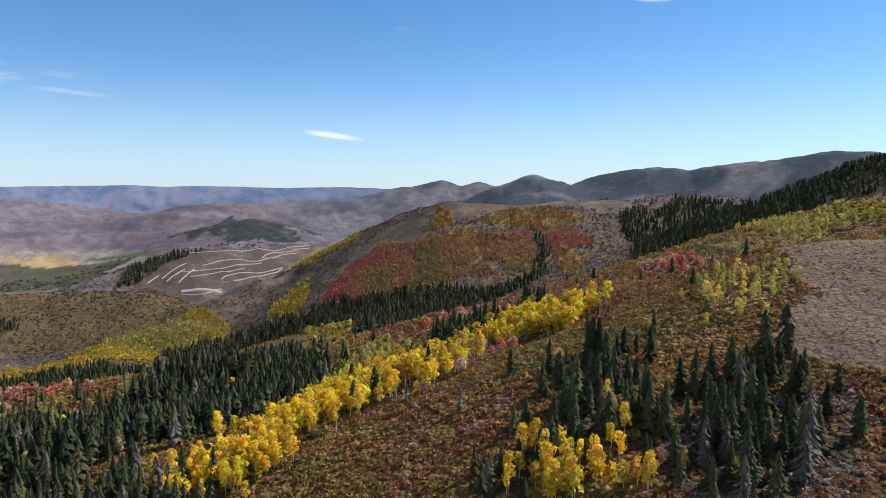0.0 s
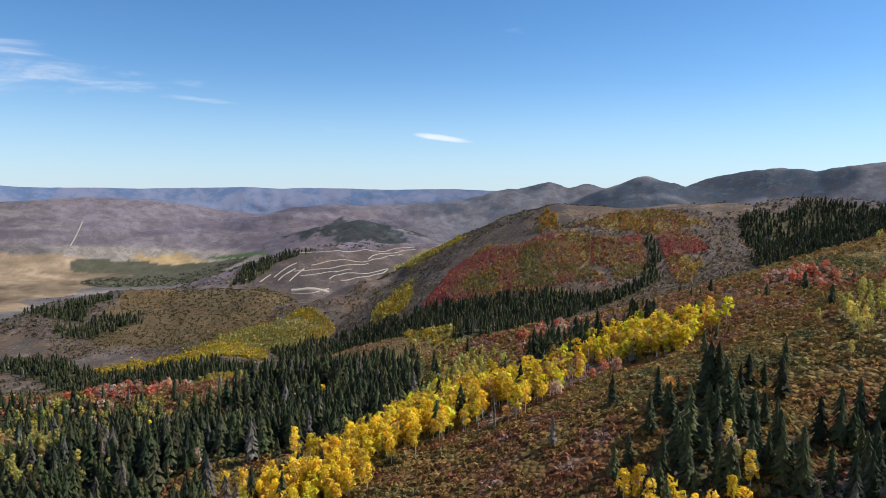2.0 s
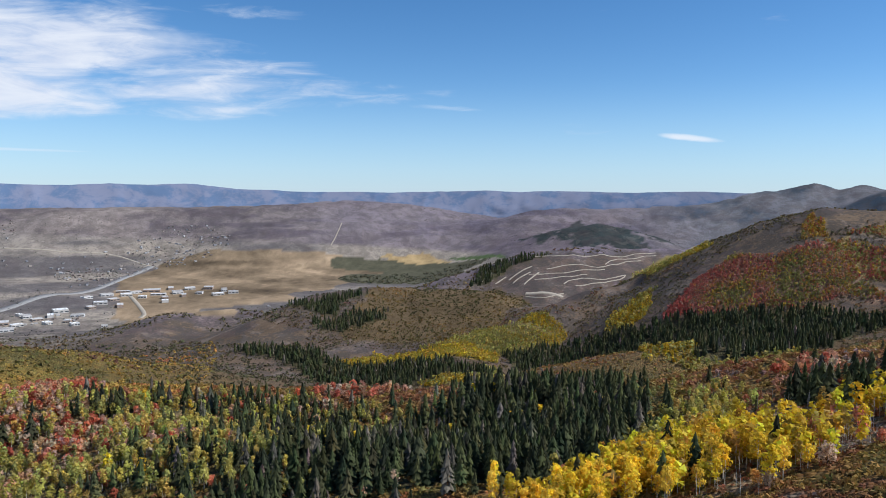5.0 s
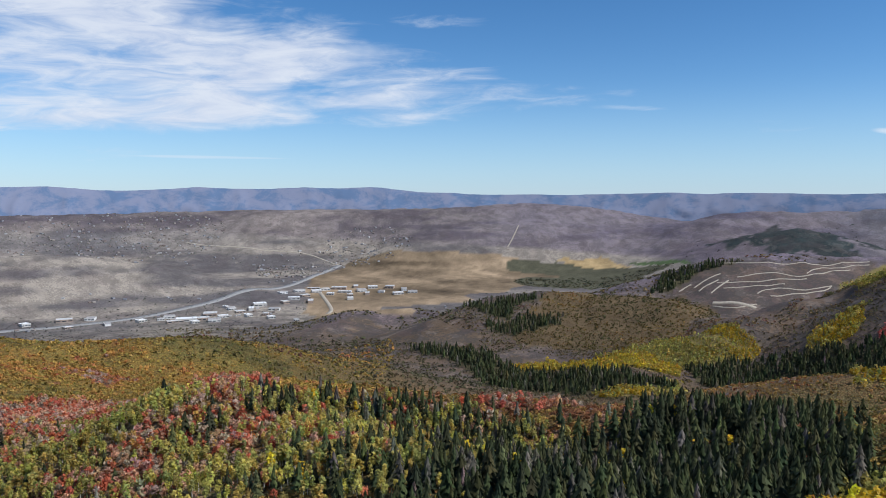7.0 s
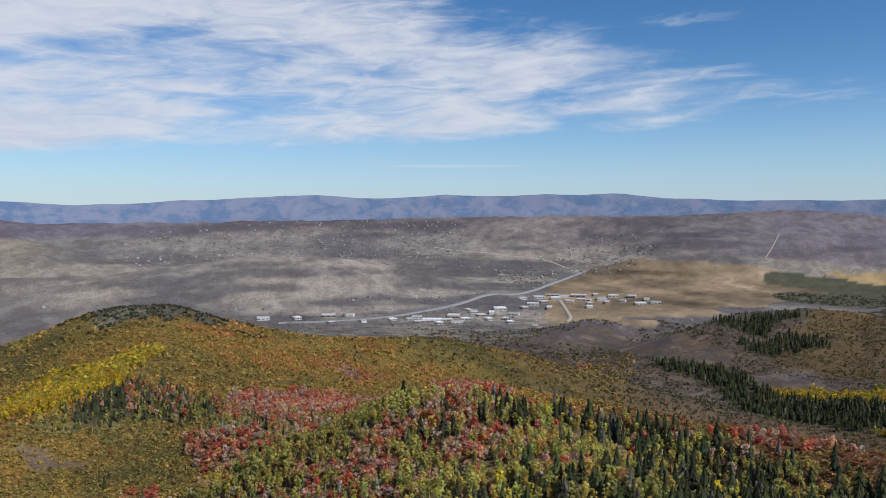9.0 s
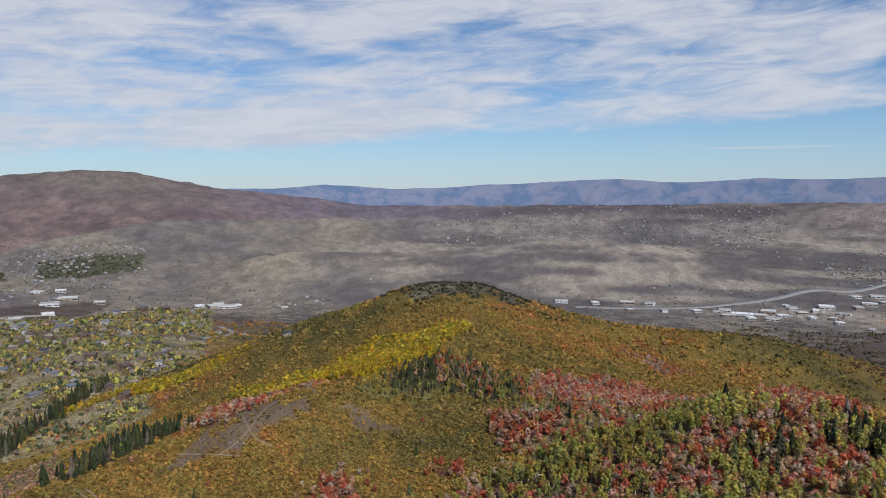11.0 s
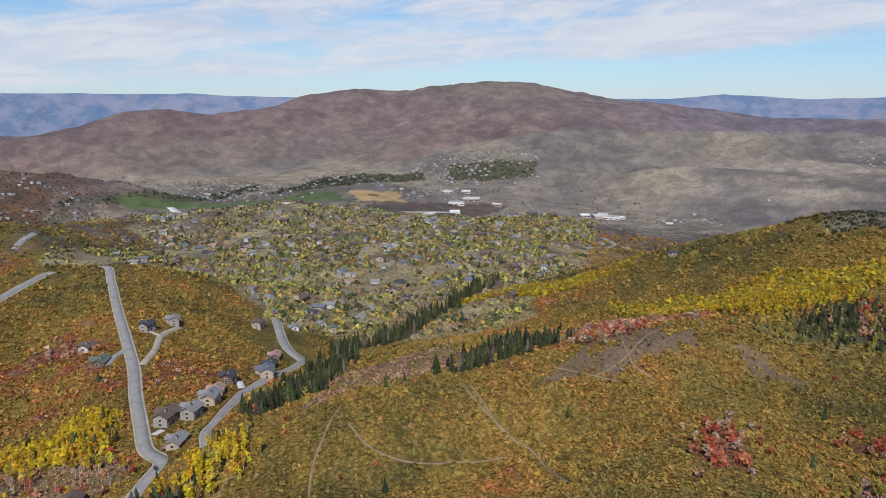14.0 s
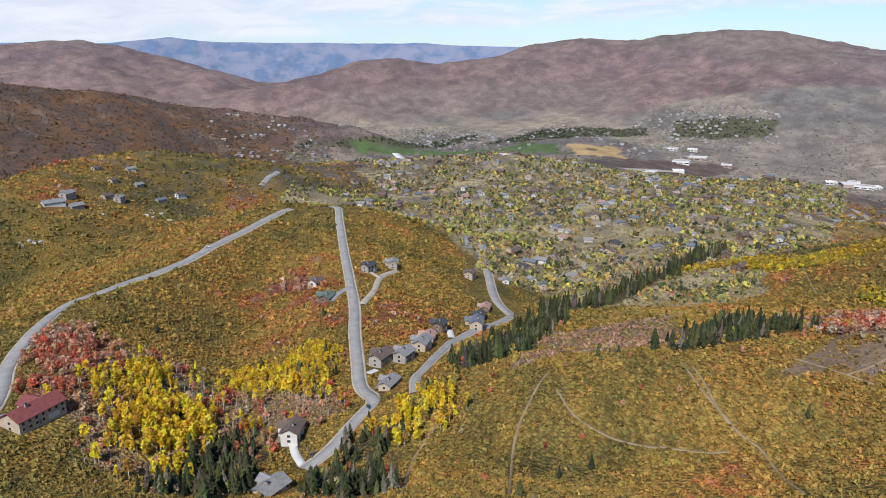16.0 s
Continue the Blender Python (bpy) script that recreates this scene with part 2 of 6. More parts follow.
# name, slope to the left of the line, slope to its right, rounding in metres, crest (x, y, z)
CRESTS = [
    ("home_brow", 0.5, 0.349, 25, [(167, 490, 452), (70, 400, 442), (13, 435, 424), (-46, 438, 402), (-116, 440, 388), (-180, 425, 386), (-240, 440, 374), (-290, 410, 376), (-343, 385, 376), (-380, 325, 384), (-440, 345, 374)]),
    ("near_spur", 0.394, 0.449, 30, [(420, 150, 518), (172, 304, 476), (60, 240, 448), (-33, 233, 420), (-150, 270, 398), (-280, 300, 382)]),
    ("south_slope", 0.525, 0.365, 40, [(300, -200, 480), (0, -60, 420), (-200, 0, 372), (-330, 40, 338), (-440, 90, 330)]),
    ("trail_knoll", 0.595, 0.361, 25, [(-628, 128, 350), (-515, 35, 357), (-440, -60, 336), (-390, -110, 329), (-345, -165, 283)]),
    ("grove_slope", 0.485, 0.275, 30, [(-628, 128, 349), (-703, 182, 361), (-800, 200, 363), (-939, 168, 370)]),
    ("maple_bank", 0.435, 0.366, 30, [(-380, 325, 379), (-480, 260, 347), (-560, 220, 345)]),
    ("red_hill", 0.6, 0.6, 60, [(-567, 1414, 213), (-490, 1610, 258), (-409, 1700, 293), (-268, 1773, 346), (-119, 1795, 429), (-34, 1749, 467), (34, 1700, 485), (153, 1693, 479), (292, 1725, 484), (445, 1796, 487), (593, 1910, 494), (775, 1952, 488)]),
    ("wooded_ridge", 0.507, 0.522, 40, [(371, 1397, 375), (467, 1423, 413), (582, 1436, 459), (674, 1396, 504), (741, 1361, 536), (808, 1321, 570), (911, 1250, 598)]),
    ("upper_slope", 0.434, 0.387, 30, [(167, 490, 453), (260, 584, 471), (325, 620, 484), (367, 619, 494), (431, 601, 507)]),
    ("bald_knoll", 0.346, 0.321, 25, [(165, 319, 466), (172, 304, 471), (181, 287, 470), (200, 262, 474)]),
    ("mid_hump", 0.372, 0.358, 15, [(-215, 839, 302), (-175, 904, 314), (-113, 947, 323), (-45, 953, 321), (20, 926, 333)]),
    ("pit_hill", 0.348, 0.324, 40, [(-942, 1954, 235), (-880, 2153, 279), (-780, 2249, 311), (-682, 2440, 326), (-532, 2577, 312), (-382, 2791, 317)]),
    ("brown_hill", 0.566, 0.16, 40, [(-1172, 1441, 215), (-1153, 1590, 241), (-1082, 1691, 251), (-985, 1762, 247), (-853, 1774, 245), (-703, 1731, 240), (-593, 1663, 220)]),
    ("brown_spur", 0.357, 0.343, 40, [(-1510, 1271, 134), (-1624, 1535, 153), (-1539, 1694, 145), (-1356, 1721, 148), (-1186, 1662, 152)]),
    ("front_hill", 0.391, 0.405, 40, [(-878, 496, 319), (-873, 570, 311), (-866, 652, 293), (-843, 787, 252), (-802, 932, 202), (-729, 989, 184), (-636, 970, 191)]),
    ("hilltop", 0.401, 0.378, 25, [(-907, 119, 340), (-939, 168, 363), (-953, 226, 367), (-934, 269, 353), (-908, 325, 333), (-893, 431, 319)]),
    ("trail_ridge", 0.414, 0.409, 20, [(-938, 221, 366), (-993, 146, 345), (-1041, 74, 324), (-1024, 7, 304), (-999, -62, 276), (-991, -158, 246), (-964, -229, 229), (-916, -280, 214), (-842, -290, 214)]),
    ("house_hill", 0.356, 0.358, 30, [(-1526, -518, 216), (-1635, -468, 227), (-1700, -406, 235), (-1739, -334, 218), (-1736, -237, 196), (-1684, -94, 181)]),
    ("road_hill", 0.415, 0.366, 40, [(-352, -231, 294), (-451, -321, 298), (-539, -439, 298), (-655, -585, 304)]),
    ("west_road_hill", 0.38, 0.584, 50, [(-157, -285, 321), (-210, -299, 317), (-257, -392, 317), (-362, -494, 308), (-504, -592, 303), (-632, -667, 300)]),
    ("village_rise", 0.346, 0.354, 60, [(-941, -1148, 255), (-1155, -1173, 244), (-1368, -1109, 241), (-1539, -982, 239), (-1572, -839, 229)]),
    ("left_knoll", 0.478, 0.38, 40, [(-395, -921, 322), (-508, -1043, 320), (-605, -1114, 321), (-690, -1130, 320), (-769, -1121, 305), (-842, -1074, 288)]),
    ("left_far_hill", 0.369, 0.52, 50, [(-603, -2120, 416), (-789, -2120, 393), (-958, -2113, 374), (-1177, -2124, 345), (-1446, -2085, 301), (-1655, -1997, 264), (-1820, -1921, 224)]),
    ("big_mountain", 0.361, 0.6, 120, [(-3458, -2691, 425), (-3698, -2560, 466), (-3860, -2484, 520), (-4010, -2249, 548), (-4129, -2036, 538), (-4235, -1818, 578), (-4362, -1556, 605), (-4447, -1316, 587), (-4514, -1025, 537), (-4631, -688, 485), (-4768, -272, 428)]),
    ("dark_shoulder", 0.364, 0.39, 80, [(-3513, -1883, 280), (-3788, -1608, 367), (-4059, -1383, 452), (-4175, -1127, 496), (-4238, -889, 472), (-4300, -571, 452), (-4215, -223, 364), (-4040, 86, 309)]),
    ("gorge_hill", 0.356, 0.571, 60, [(-2070, -3081, 242), (-2287, -3057, 311), (-2549, -2975, 368), (-2784, -2883, 429), (-2969, -2811, 446), (-3118, -2655, 417), (-3371, -2460, 441), (-3682, -2179, 432)]),
    ("far_left_hills", 0.353, 0.4, 100, [(-1013, -4305, 488), (-1467, -4185, 506), (-1614, -4135, 524), (-1797, -4085, 540), (-1947, -4021, 511), (-2088, -3863, 461), (-2218, -3684, 410)]),
    ("foothill", 0.345, 0.449, 70, [(-3367, -322, 199), (-3390, -48, 200), (-3323, 253, 191), (-3327, 586, 227), (-3307, 875, 255), (-3239, 1309, 248), (-3092, 1565, 202), (-2850, 1796, 132), (-2554, 1845, 72)]),
    ("purple_hills", 0.357, 0.534, 80, [(-3802, 2678, 394), (-3621, 2922, 398), (-3318, 3208, 408), (-2969, 3498, 432), (-2611, 3776, 454), (-2355, 3943, 448), (-2081, 4095, 408), (-1789, 4136, 364)]),
    ("mid_hills", 0.505, 0.427, 60, [(-1587, 3918, 356), (-1451, 4061, 416), (-1202, 4193, 428), (-1027, 4287, 418), (-787, 4457, 445), (-523, 4602, 471), (-239, 4705, 528)]),
    ("cone_hill", 0.36, 0.579, 60, [(-2851, 2981, 257), (-2734, 3187, 296), (-2535, 3434, 340), (-2335, 3575, 322), (-1951, 3802, 304), (-1700, 3988, 332), (-1583, 4096, 367)]),
    ("dark_cone", 0.419, 0.415, 60, [(-1232, 3590, 293), (-1117, 3656, 336), (-1010, 3714, 354), (-890, 3744, 340), (-781, 3767, 307)]),
    ("north_range", 0.42, 0.6, 70, [(-354, 4764, 493), (-26, 4809, 574), (114, 4808, 549), (226, 4803, 576), (358, 4796, 528), (801, 4742, 538), (1013, 4700, 616), (1330, 4618, 674), (1549, 4550, 656), (1795, 4457, 696), (2053, 4343, 723), (2265, 4234, 756), (2506, 4097, 743), (2890, 3836, 749)]),
    ("far_plateau", 0.357, 0.41, 60, [(-4775, -359, 401), (-4809, 185, 383), (-4775, 807, 379), (-4624, 1483, 387), (-4357, 2173, 395), (-3979, 2825, 402), (-3518, 3396, 415), (-3016, 3857, 425), (-2514, 4208, 435)]),
    ("ski_peak", 0.472, 0.469, 50, [(194, 4467, 469), (410, 4541, 562), (571, 4553, 617), (711, 4534, 575), (896, 4471, 509), (1107, 4332, 463)]),
]
NEAR_FLOOR = ((-180, -90, -60, -30, -15, -6, 5, 15, 25, 35, 45, 60, 75, 90, 105, 120, 140, 165, 180),
              (330, 420, 431, 404, 360, 314, 273, 181, 211, 145, 149, 151, 182, 169, 230, 201, 216, 239, 330))
FAR_FLOOR = ((-180, -60, -20, 0, 20, 40, 85, 105, 120, 150, 180),
             (300, 400, 300, 147, 47, 54, 41, 50, 139, 89, 300))


def crest_height(x, y, left, right, soft, line):
    best = np.full(x.shape, -1e9)
    line = np.array(line, float)
    for a, b in zip(line[:-1], line[1:]):
        d = b - a
        s = np.clip(((x - a[0]) * d[0] + (y - a[1]) * d[1]) / (d[0] ** 2 + d[1] ** 2), 0, 1)
        off = np.hypot(x - a[0] - s * d[0], y - a[1] - s * d[1])
        across = (d[0] * (y - a[1]) - d[1] * (x - a[0])) / np.hypot(d[0], d[1])
        slope = (left + right) / 2 + (left - right) / 2 * np.clip(across / (off + 8), -1, 1)
        best = np.maximum(best, a[2] + s * d[2] - slope * (np.sqrt(off**2 + soft**2) - soft))
    return best


def valley_floor(x, y):
    r = np.hypot(x - CENTRE[0], y - CENTRE[1])
    turn = np.degrees(np.arctan2(-(x - CENTRE[0]), y - CENTRE[1]))
    share = np.clip((r - 1400) / 1200, 0, 1)
    floor = np.interp(turn, *NEAR_FLOOR) * (1 - share) + np.interp(turn, *FAR_FLOOR) * share
    near = np.clip((r - 50) / 90, 0, 1)
    floor = floor * near + 330 * (1 - near)
    # far distances are drawn in: beyond 2.5 km the floor rises towards the horizon as the eye sees it
    real = np.where(r > 2500, 2500 - 2450 * np.log(np.maximum(1 - (r - 2500) / 2450, 1e-3)), r)
    return np.where(r > 2500, 500 - (500 - floor) * r / np.maximum(real, 1), floor)


def ground(x, y):
    """The height of the land at plan points."""
    x, y = np.atleast_1d(np.asarray(x, float)), np.atleast_1d(np.asarray(y, float))
    r, floor = np.hypot(x - CENTRE[0], y - CENTRE[1]), valley_floor(x, y)
    heights = [floor] + [crest_height(x, y, *row[1:]) for row in CRESTS]
    k = 5.0 + 0.006 * r
    top = np.max(heights, 0)
    z = top + k * np.log(sum(np.exp(np.maximum((h - top) / k, -40)) for h in heights))
    rise = np.clip((top - floor) / 60, 0.12, 1)
    far = np.clip(r / 1500, 0.2, 1.5) * (1 - 0.45 * np.clip((r - 2500) / 400, 0, 1))
    z = z + rise * (14 * far * rough(x, y, 330, 3, 5) + 3 * rough(x, y, 70, 11, 3))
    gully = np.abs(rough(x * 0.9 + 0.4 * y, y, 260, 23, 3))
    cut = np.abs(rough(x, y * 0.8 - 0.3 * x, 130, 29, 3))
    deep = rise * (np.clip((r - 900) / 1500, 0, 1) + 0.7 * np.clip((r - 2600) / 900, 0, 1))
    turn = np.degrees(np.arctan2(-(x - CENTRE[0]), y - CENTRE[1]))
    deep = deep * (1 - 0.45 * np.clip((r - 2500) / 400, 0, 1)) * (1 - 0.35 * np.clip((r - 2500) / 500, 0, 1) * np.clip((turn - 14) / 10, 0, 1) * np.clip((100 - turn) / 14, 0, 1))
    return z - deep * (42 * (0.22 - np.minimum(gully, 0.22)) + 26 * (0.2 - np.minimum(cut, 0.2)))


def mesh_object(name, points, faces, material=None, smooth=True):
    """An object from arrays of points and of equal-sized faces."""
    data = bpy.data.meshes.new(name)
    points, faces = np.asarray(points, np.float32), np.asarray(faces, np.int32)
    size = faces.shape[1]
    data.vertices.add(len(points))
    data.vertices.foreach_set("co", points.ravel())
    data.loops.add(faces.size)
    data.loops.foreach_set("vertex_index", faces.ravel())
    data.polygons.add(len(faces))
    data.polygons.foreach_set("loop_start", np.arange(0, faces.size, size, dtype=np.int32))
    data.update(calc_edges=True)
    data.polygons.foreach_set("use_smooth", np.full(len(faces), smooth))
    if material:
        data.materials.append(material)
    return new(name, data)


def paint(ob, name, values):
    """A colour for each point of a mesh, read by its material."""
    values = np.c_[np.asarray(values, np.float32), np.ones(len(values), np.float32)]
    ob.data.color_attributes.new(name, "FLOAT_COLOR", "POINT").data.foreach_set("color", values.ravel())


def polar_sheet(turns, radii):
    a, r = np.meshgrid(np.radians(turns), radii)
    return CENTRE[0] - r * np.sin(a), CENTRE[1] + r * np.cos(a)


# ---- what grows where ----
# belts along a line: kind, half width in metres, the line in plan
ZONES = [
    ("conifer", 14, [(-302, 362), (-277, 379), (-241, 396)]),
    ("conifer", 9, [(2, 363), (21, 344), (37, 342)]),
    ("conifer", 8, [(-350, 320), (-335, 358), (-314, 376), (-293, 383)]),
    ("conifer", 70, [(427, 1365), (538, 1323), (643, 1288), (772, 1259)]),
    ("conifer", 70, [(556, 1370), (658, 1319), (798, 1304)]),
    ("conifer", 40, [(-967, 1380), (-916, 1484)]),
    ("lime", 25, [(293, 586), (320, 594), (348, 585)]),
    ("lime", 8, [(-562, 98), (-573, 137)]),
    ("yellow", 5, [(-240, -223), (-239, -217)]),
    ("lime", 35, [(-122, 915), (-51, 943)]),
    ("maple", 8, [(142, 464), (154, 463)]),
    ("maple", 7, [(-267, 427), (-238, 448)]),
    ("maple", 6, [(-242, -330), (-218, -322)]),
    ("maple", 5, [(-485, -452), (-466, -406)]),
    ("maple", 14, [(-465, -1053), (-526, -1066)]),
    ("bald", 45, [(20, 1643), (221, 1696), (436, 1757)]),
    ("bald", 55, [(-162, 1534), (-105, 1577)]),
    ("bald", 14, [(-727, 672), (-724, 675)]),
    ("bald", 60, [(-1525, 1445), (-1133, 1305), (-1020, 1294)]),
    ("bald", 35, [(-759, 1256), (-855, 1238)]),
    ("meadow", 90, [(-2871, 2656), (-2496, 2962), (-2246, 3128)]),
    ("meadow", 90, [(-2819, 2531), (-2416, 2870), (-2029, 3122)]),
    ("meadow", 90, [(-2626, 2435), (-2272, 2703), (-2001, 2934)]),
    ("meadow", 110, [(-2482, 2237), (-2042, 2676)]),
    ("meadow", 90, [(-2274, 2119), (-2086, 2200), (-1991, 2378)]),
    ("meadow", 70, [(-2114, 1974), (-1579, 1634)]),
    ("woods", 80, [(-2194, 3156), (-1975, 3248), (-1674, 3282)]),
    ("woods", 120, [(-1941, 2990), (-1660, 3144)]),
    ("green", 45, [(-1762, -1770), (-2014, -1685), (-2331, -1485)]),
    ("green", 30, [(-2367, -1479), (-2274, -1312)]),
    ("bald", 1, [(-2409, -1337), (-2486, -1215)]),
    ("dirt", 60, [(-2389, -1095), (-2520, -925)]),
    ("dirt", 60, [(-669, 1937), (-516, 1670)]),
]
# stands with an outline of their own: kind, corners in plan
NEAR_STANDS = [
    ("bald", [(150, 330), (205, 310), (235, 250), (180, 180), (135, 185), (116, 212), (128, 245)]),
    ("lime", [(-85, 393), (-74, 407), (-62, 412), (-52, 358), (-63, 349)]),
    ("conifer", [(-160, 246), (-88, 216), (-62, 186), (-110, 176), (-190, 200), (-215, 240)]),
    ("yellow", [(-92, 216), (-70, 228), (-61, 251), (-53, 295), (-10, 338), (-21, 320), (-17, 256), (-27, 254), (-36, 247), (-44, 225), (-51, 211), (-55, 200)]),
    ("yellow", [(-14, 298), (2, 292), (2, 263), (-11, 258)]),
    ("conifer", [(34, 203), (41, 223), (57, 233), (54, 205), (41, 184), (26, 181), (21, 170), (13, 173), (18, 189)]),
    ("conifer", [(58, 207), (72, 216), (60, 182), (54, 183)]),
    ("conifer", [(81, 213), (92, 221), (105, 224), (93, 190), (78, 155), (53, 162), (60, 176), (72, 190)]),
    ("conifer", [(87, 239), (93, 238), (91, 233), (86, 234)]),
    ("conifer", [(92, 173), (99, 175), (108, 171), (102, 160), (88, 165)]),
    ("yellow", [(18, 171), (25, 181), (34, 182), (35, 172), (52, 173), (51, 162)]),
    ("lime", [(95, 271), (109, 289), (126, 277), (122, 254), (102, 247)]),
]
MIDDLE_STANDS = [
    ("conifer", [(-153, 240), (-250, 397), (-212, 386), (-191, 394), (-176, 428), (-129, 445), (-95, 404), (-64, 374), (-49, 356), (-62, 292)]),
    ("conifer", [(-214, 246), (-248, 267), (-220, 279), (-200, 287), (-235, 381), (-193, 392), (-177, 408), (-122, 429), (-78, 399), (-54, 379), (-54, 324), (-68, 272)]),
    ("conifer", [(-186, 259), (-228, 307), (-248, 381), (-197, 395), (-182, 414), (-118, 509), (-90, 404), (-54, 362), (-66, 332)]),
    ("conifer", [(-268, 257), (-288, 280), (-239, 271), (-222, 251), (-250, 248)]),
    ("conifer", [(-314, 362), (-293, 383), (-283, 372), (-285, 335)]),
    ("lime", [(-62, 231), (-56, 315), (-41, 363), (-29, 388), (-19, 359), (-51, 287), (-55, 226)]),
    ("yellow", [(20, 330), (47, 334), (70, 309), (62, 279), (50, 286), (28, 297)]),
    ("thin", [(-20, 318), (-7, 361), (19, 356), (22, 316), (42, 296), (11, 279), (2, 255), (-12, 247), (-18, 244)]),
    ("maple", [(-15, 398), (2, 405), (4, 377), (-11, 376)]),
    ("bald", [(151, 290), (166, 294), (173, 279), (120, 191), (110, 212), (121, 240)]),
    ("grove", [(-428, 204), (-597, 255), (-367, 309), (-343, 347), (-322, 364), (-269, 377), (-229, 301), (-200, 255)]),
    ("maple", [(-450, 323), (-438, 363), (-365, 331), (-381, 303)]),
    ("grove", [(-431, 183), (-507, 183), (-551, 208), (-593, 255), (-390, 305), (-332, 341), (-320, 369), (-277, 378), (-265, 368)]),
    ("maple", [(-486, 140), (-483, 154), (-468, 152), (-472, 139)]),
    ("conifer", [(-562, 102), (-600, 123), (-634, 164), (-640, 198), (-596, 218), (-553, 209), (-575, 153)]),
    ("maple", [(-453, 60), (-463, 78), (-417, 95), (-402, 75)]),
    ("maple", [(-516, 174), (-529, 187), (-511, 211), (-483, 208), (-492, 180)]),
    ("maple", [(-592, 219), (-618, 289), (-618, 354), (-442, 263), (-514, 253), (-556, 222)]),
    ("grove", [(-423, 135), (-452, 172), (-457, 204), (-526, 215), (-538, 262), (-464, 318), (-340, 251)]),
    ("yellow", [(-822, -49), (-796, 58), (-817, 99), (-750, 195), (-714, 193), (-653, 145), (-578, 81), (-793, -31)]),
    ("conifer", [(-572, 98), (-644, 144), (-654, 196), (-611, 215), (-567, 209), (-579, 163), (-588, 131)]),
    ("bald", [(-483, 5), (-606, 1), (-615, 18), (-509, 40), (-536, 60), (-544, 113), (-548, 144), (-523, 113), (-491, 42), (-470, 11)]),
    ("conifer", [(-405, -188), (-523, -232), (-621, -278), (-741, -308), (-838, -299), (-1035, -286), (-1078, -256), (-886, -265), (-798, -277), (-697, -281), (-463, -188), (-398, -160)]),
    ("conifer", [(-465, -81), (-567, -86), (-520, -20), (-481, -52), (-455, -64)]),
    ("pinkscrub", [(-422, -151), (-562, -227), (-618, -147), (-530, -87), (-456, -103), (-461, -143), (-399, -130)]),
    ("yellow", [(-240, -300), (-255, -325), (-287, -330), (-291, -317), (-273, -297)]),
    ("yellow", [(-312, -305), (-334, -325), (-359, -297), (-381, -301), (-375, -276), (-348, -242), (-332, -271)]),
    ("yellow", [(-230, -247), (-251, -277), (-272, -283), (-287, -267), (-270, -240), (-247, -236)]),
    ("yellow", [(-331, -171), (-357, -180), (-363, -156), (-350, -145), (-335, -158)]),
    ("yellow", [(-235, -219), (-250, -225), (-236, -204)]),
    ("conifer", [(-212, -192), (-250, -225), (-276, -232), (-295, -225), (-291, -205), (-250, -173)]),
    ("conifer", [(-354, -267), (-362, -259), (-348, -242), (-342, -245)]),
    ("conifer", [(-314, -174), (-336, -176), (-335, -166), (-321, -153), (-305, -159)]),
    ("conifer", [(-264, -150), (-291, -160), (-309, -145), (-264, -101)]),
    ("thin", [(-216, -315), (-240, -349), (-275, -355), (-304, -341), (-305, -297), (-346, -245), (-332, -208), (-300, -217), (-270, -234), (-247, -204), (-220, -237)]),
    ("maple", [(-228, -351), (-252, -399), (-278, -394), (-279, -363), (-250, -342)]),
    ("maple", [(-468, -463), (-497, -467), (-466, -406), (-453, -425)]),
    ("maple", [(-518, -9), (-591, -12), (-585, 4), (-518, 14), (-507, 2)]),
    ("bald", [(-451, -27), (-462, -10), (-508, 16), (-482, 21), (-457, 0)]),
]
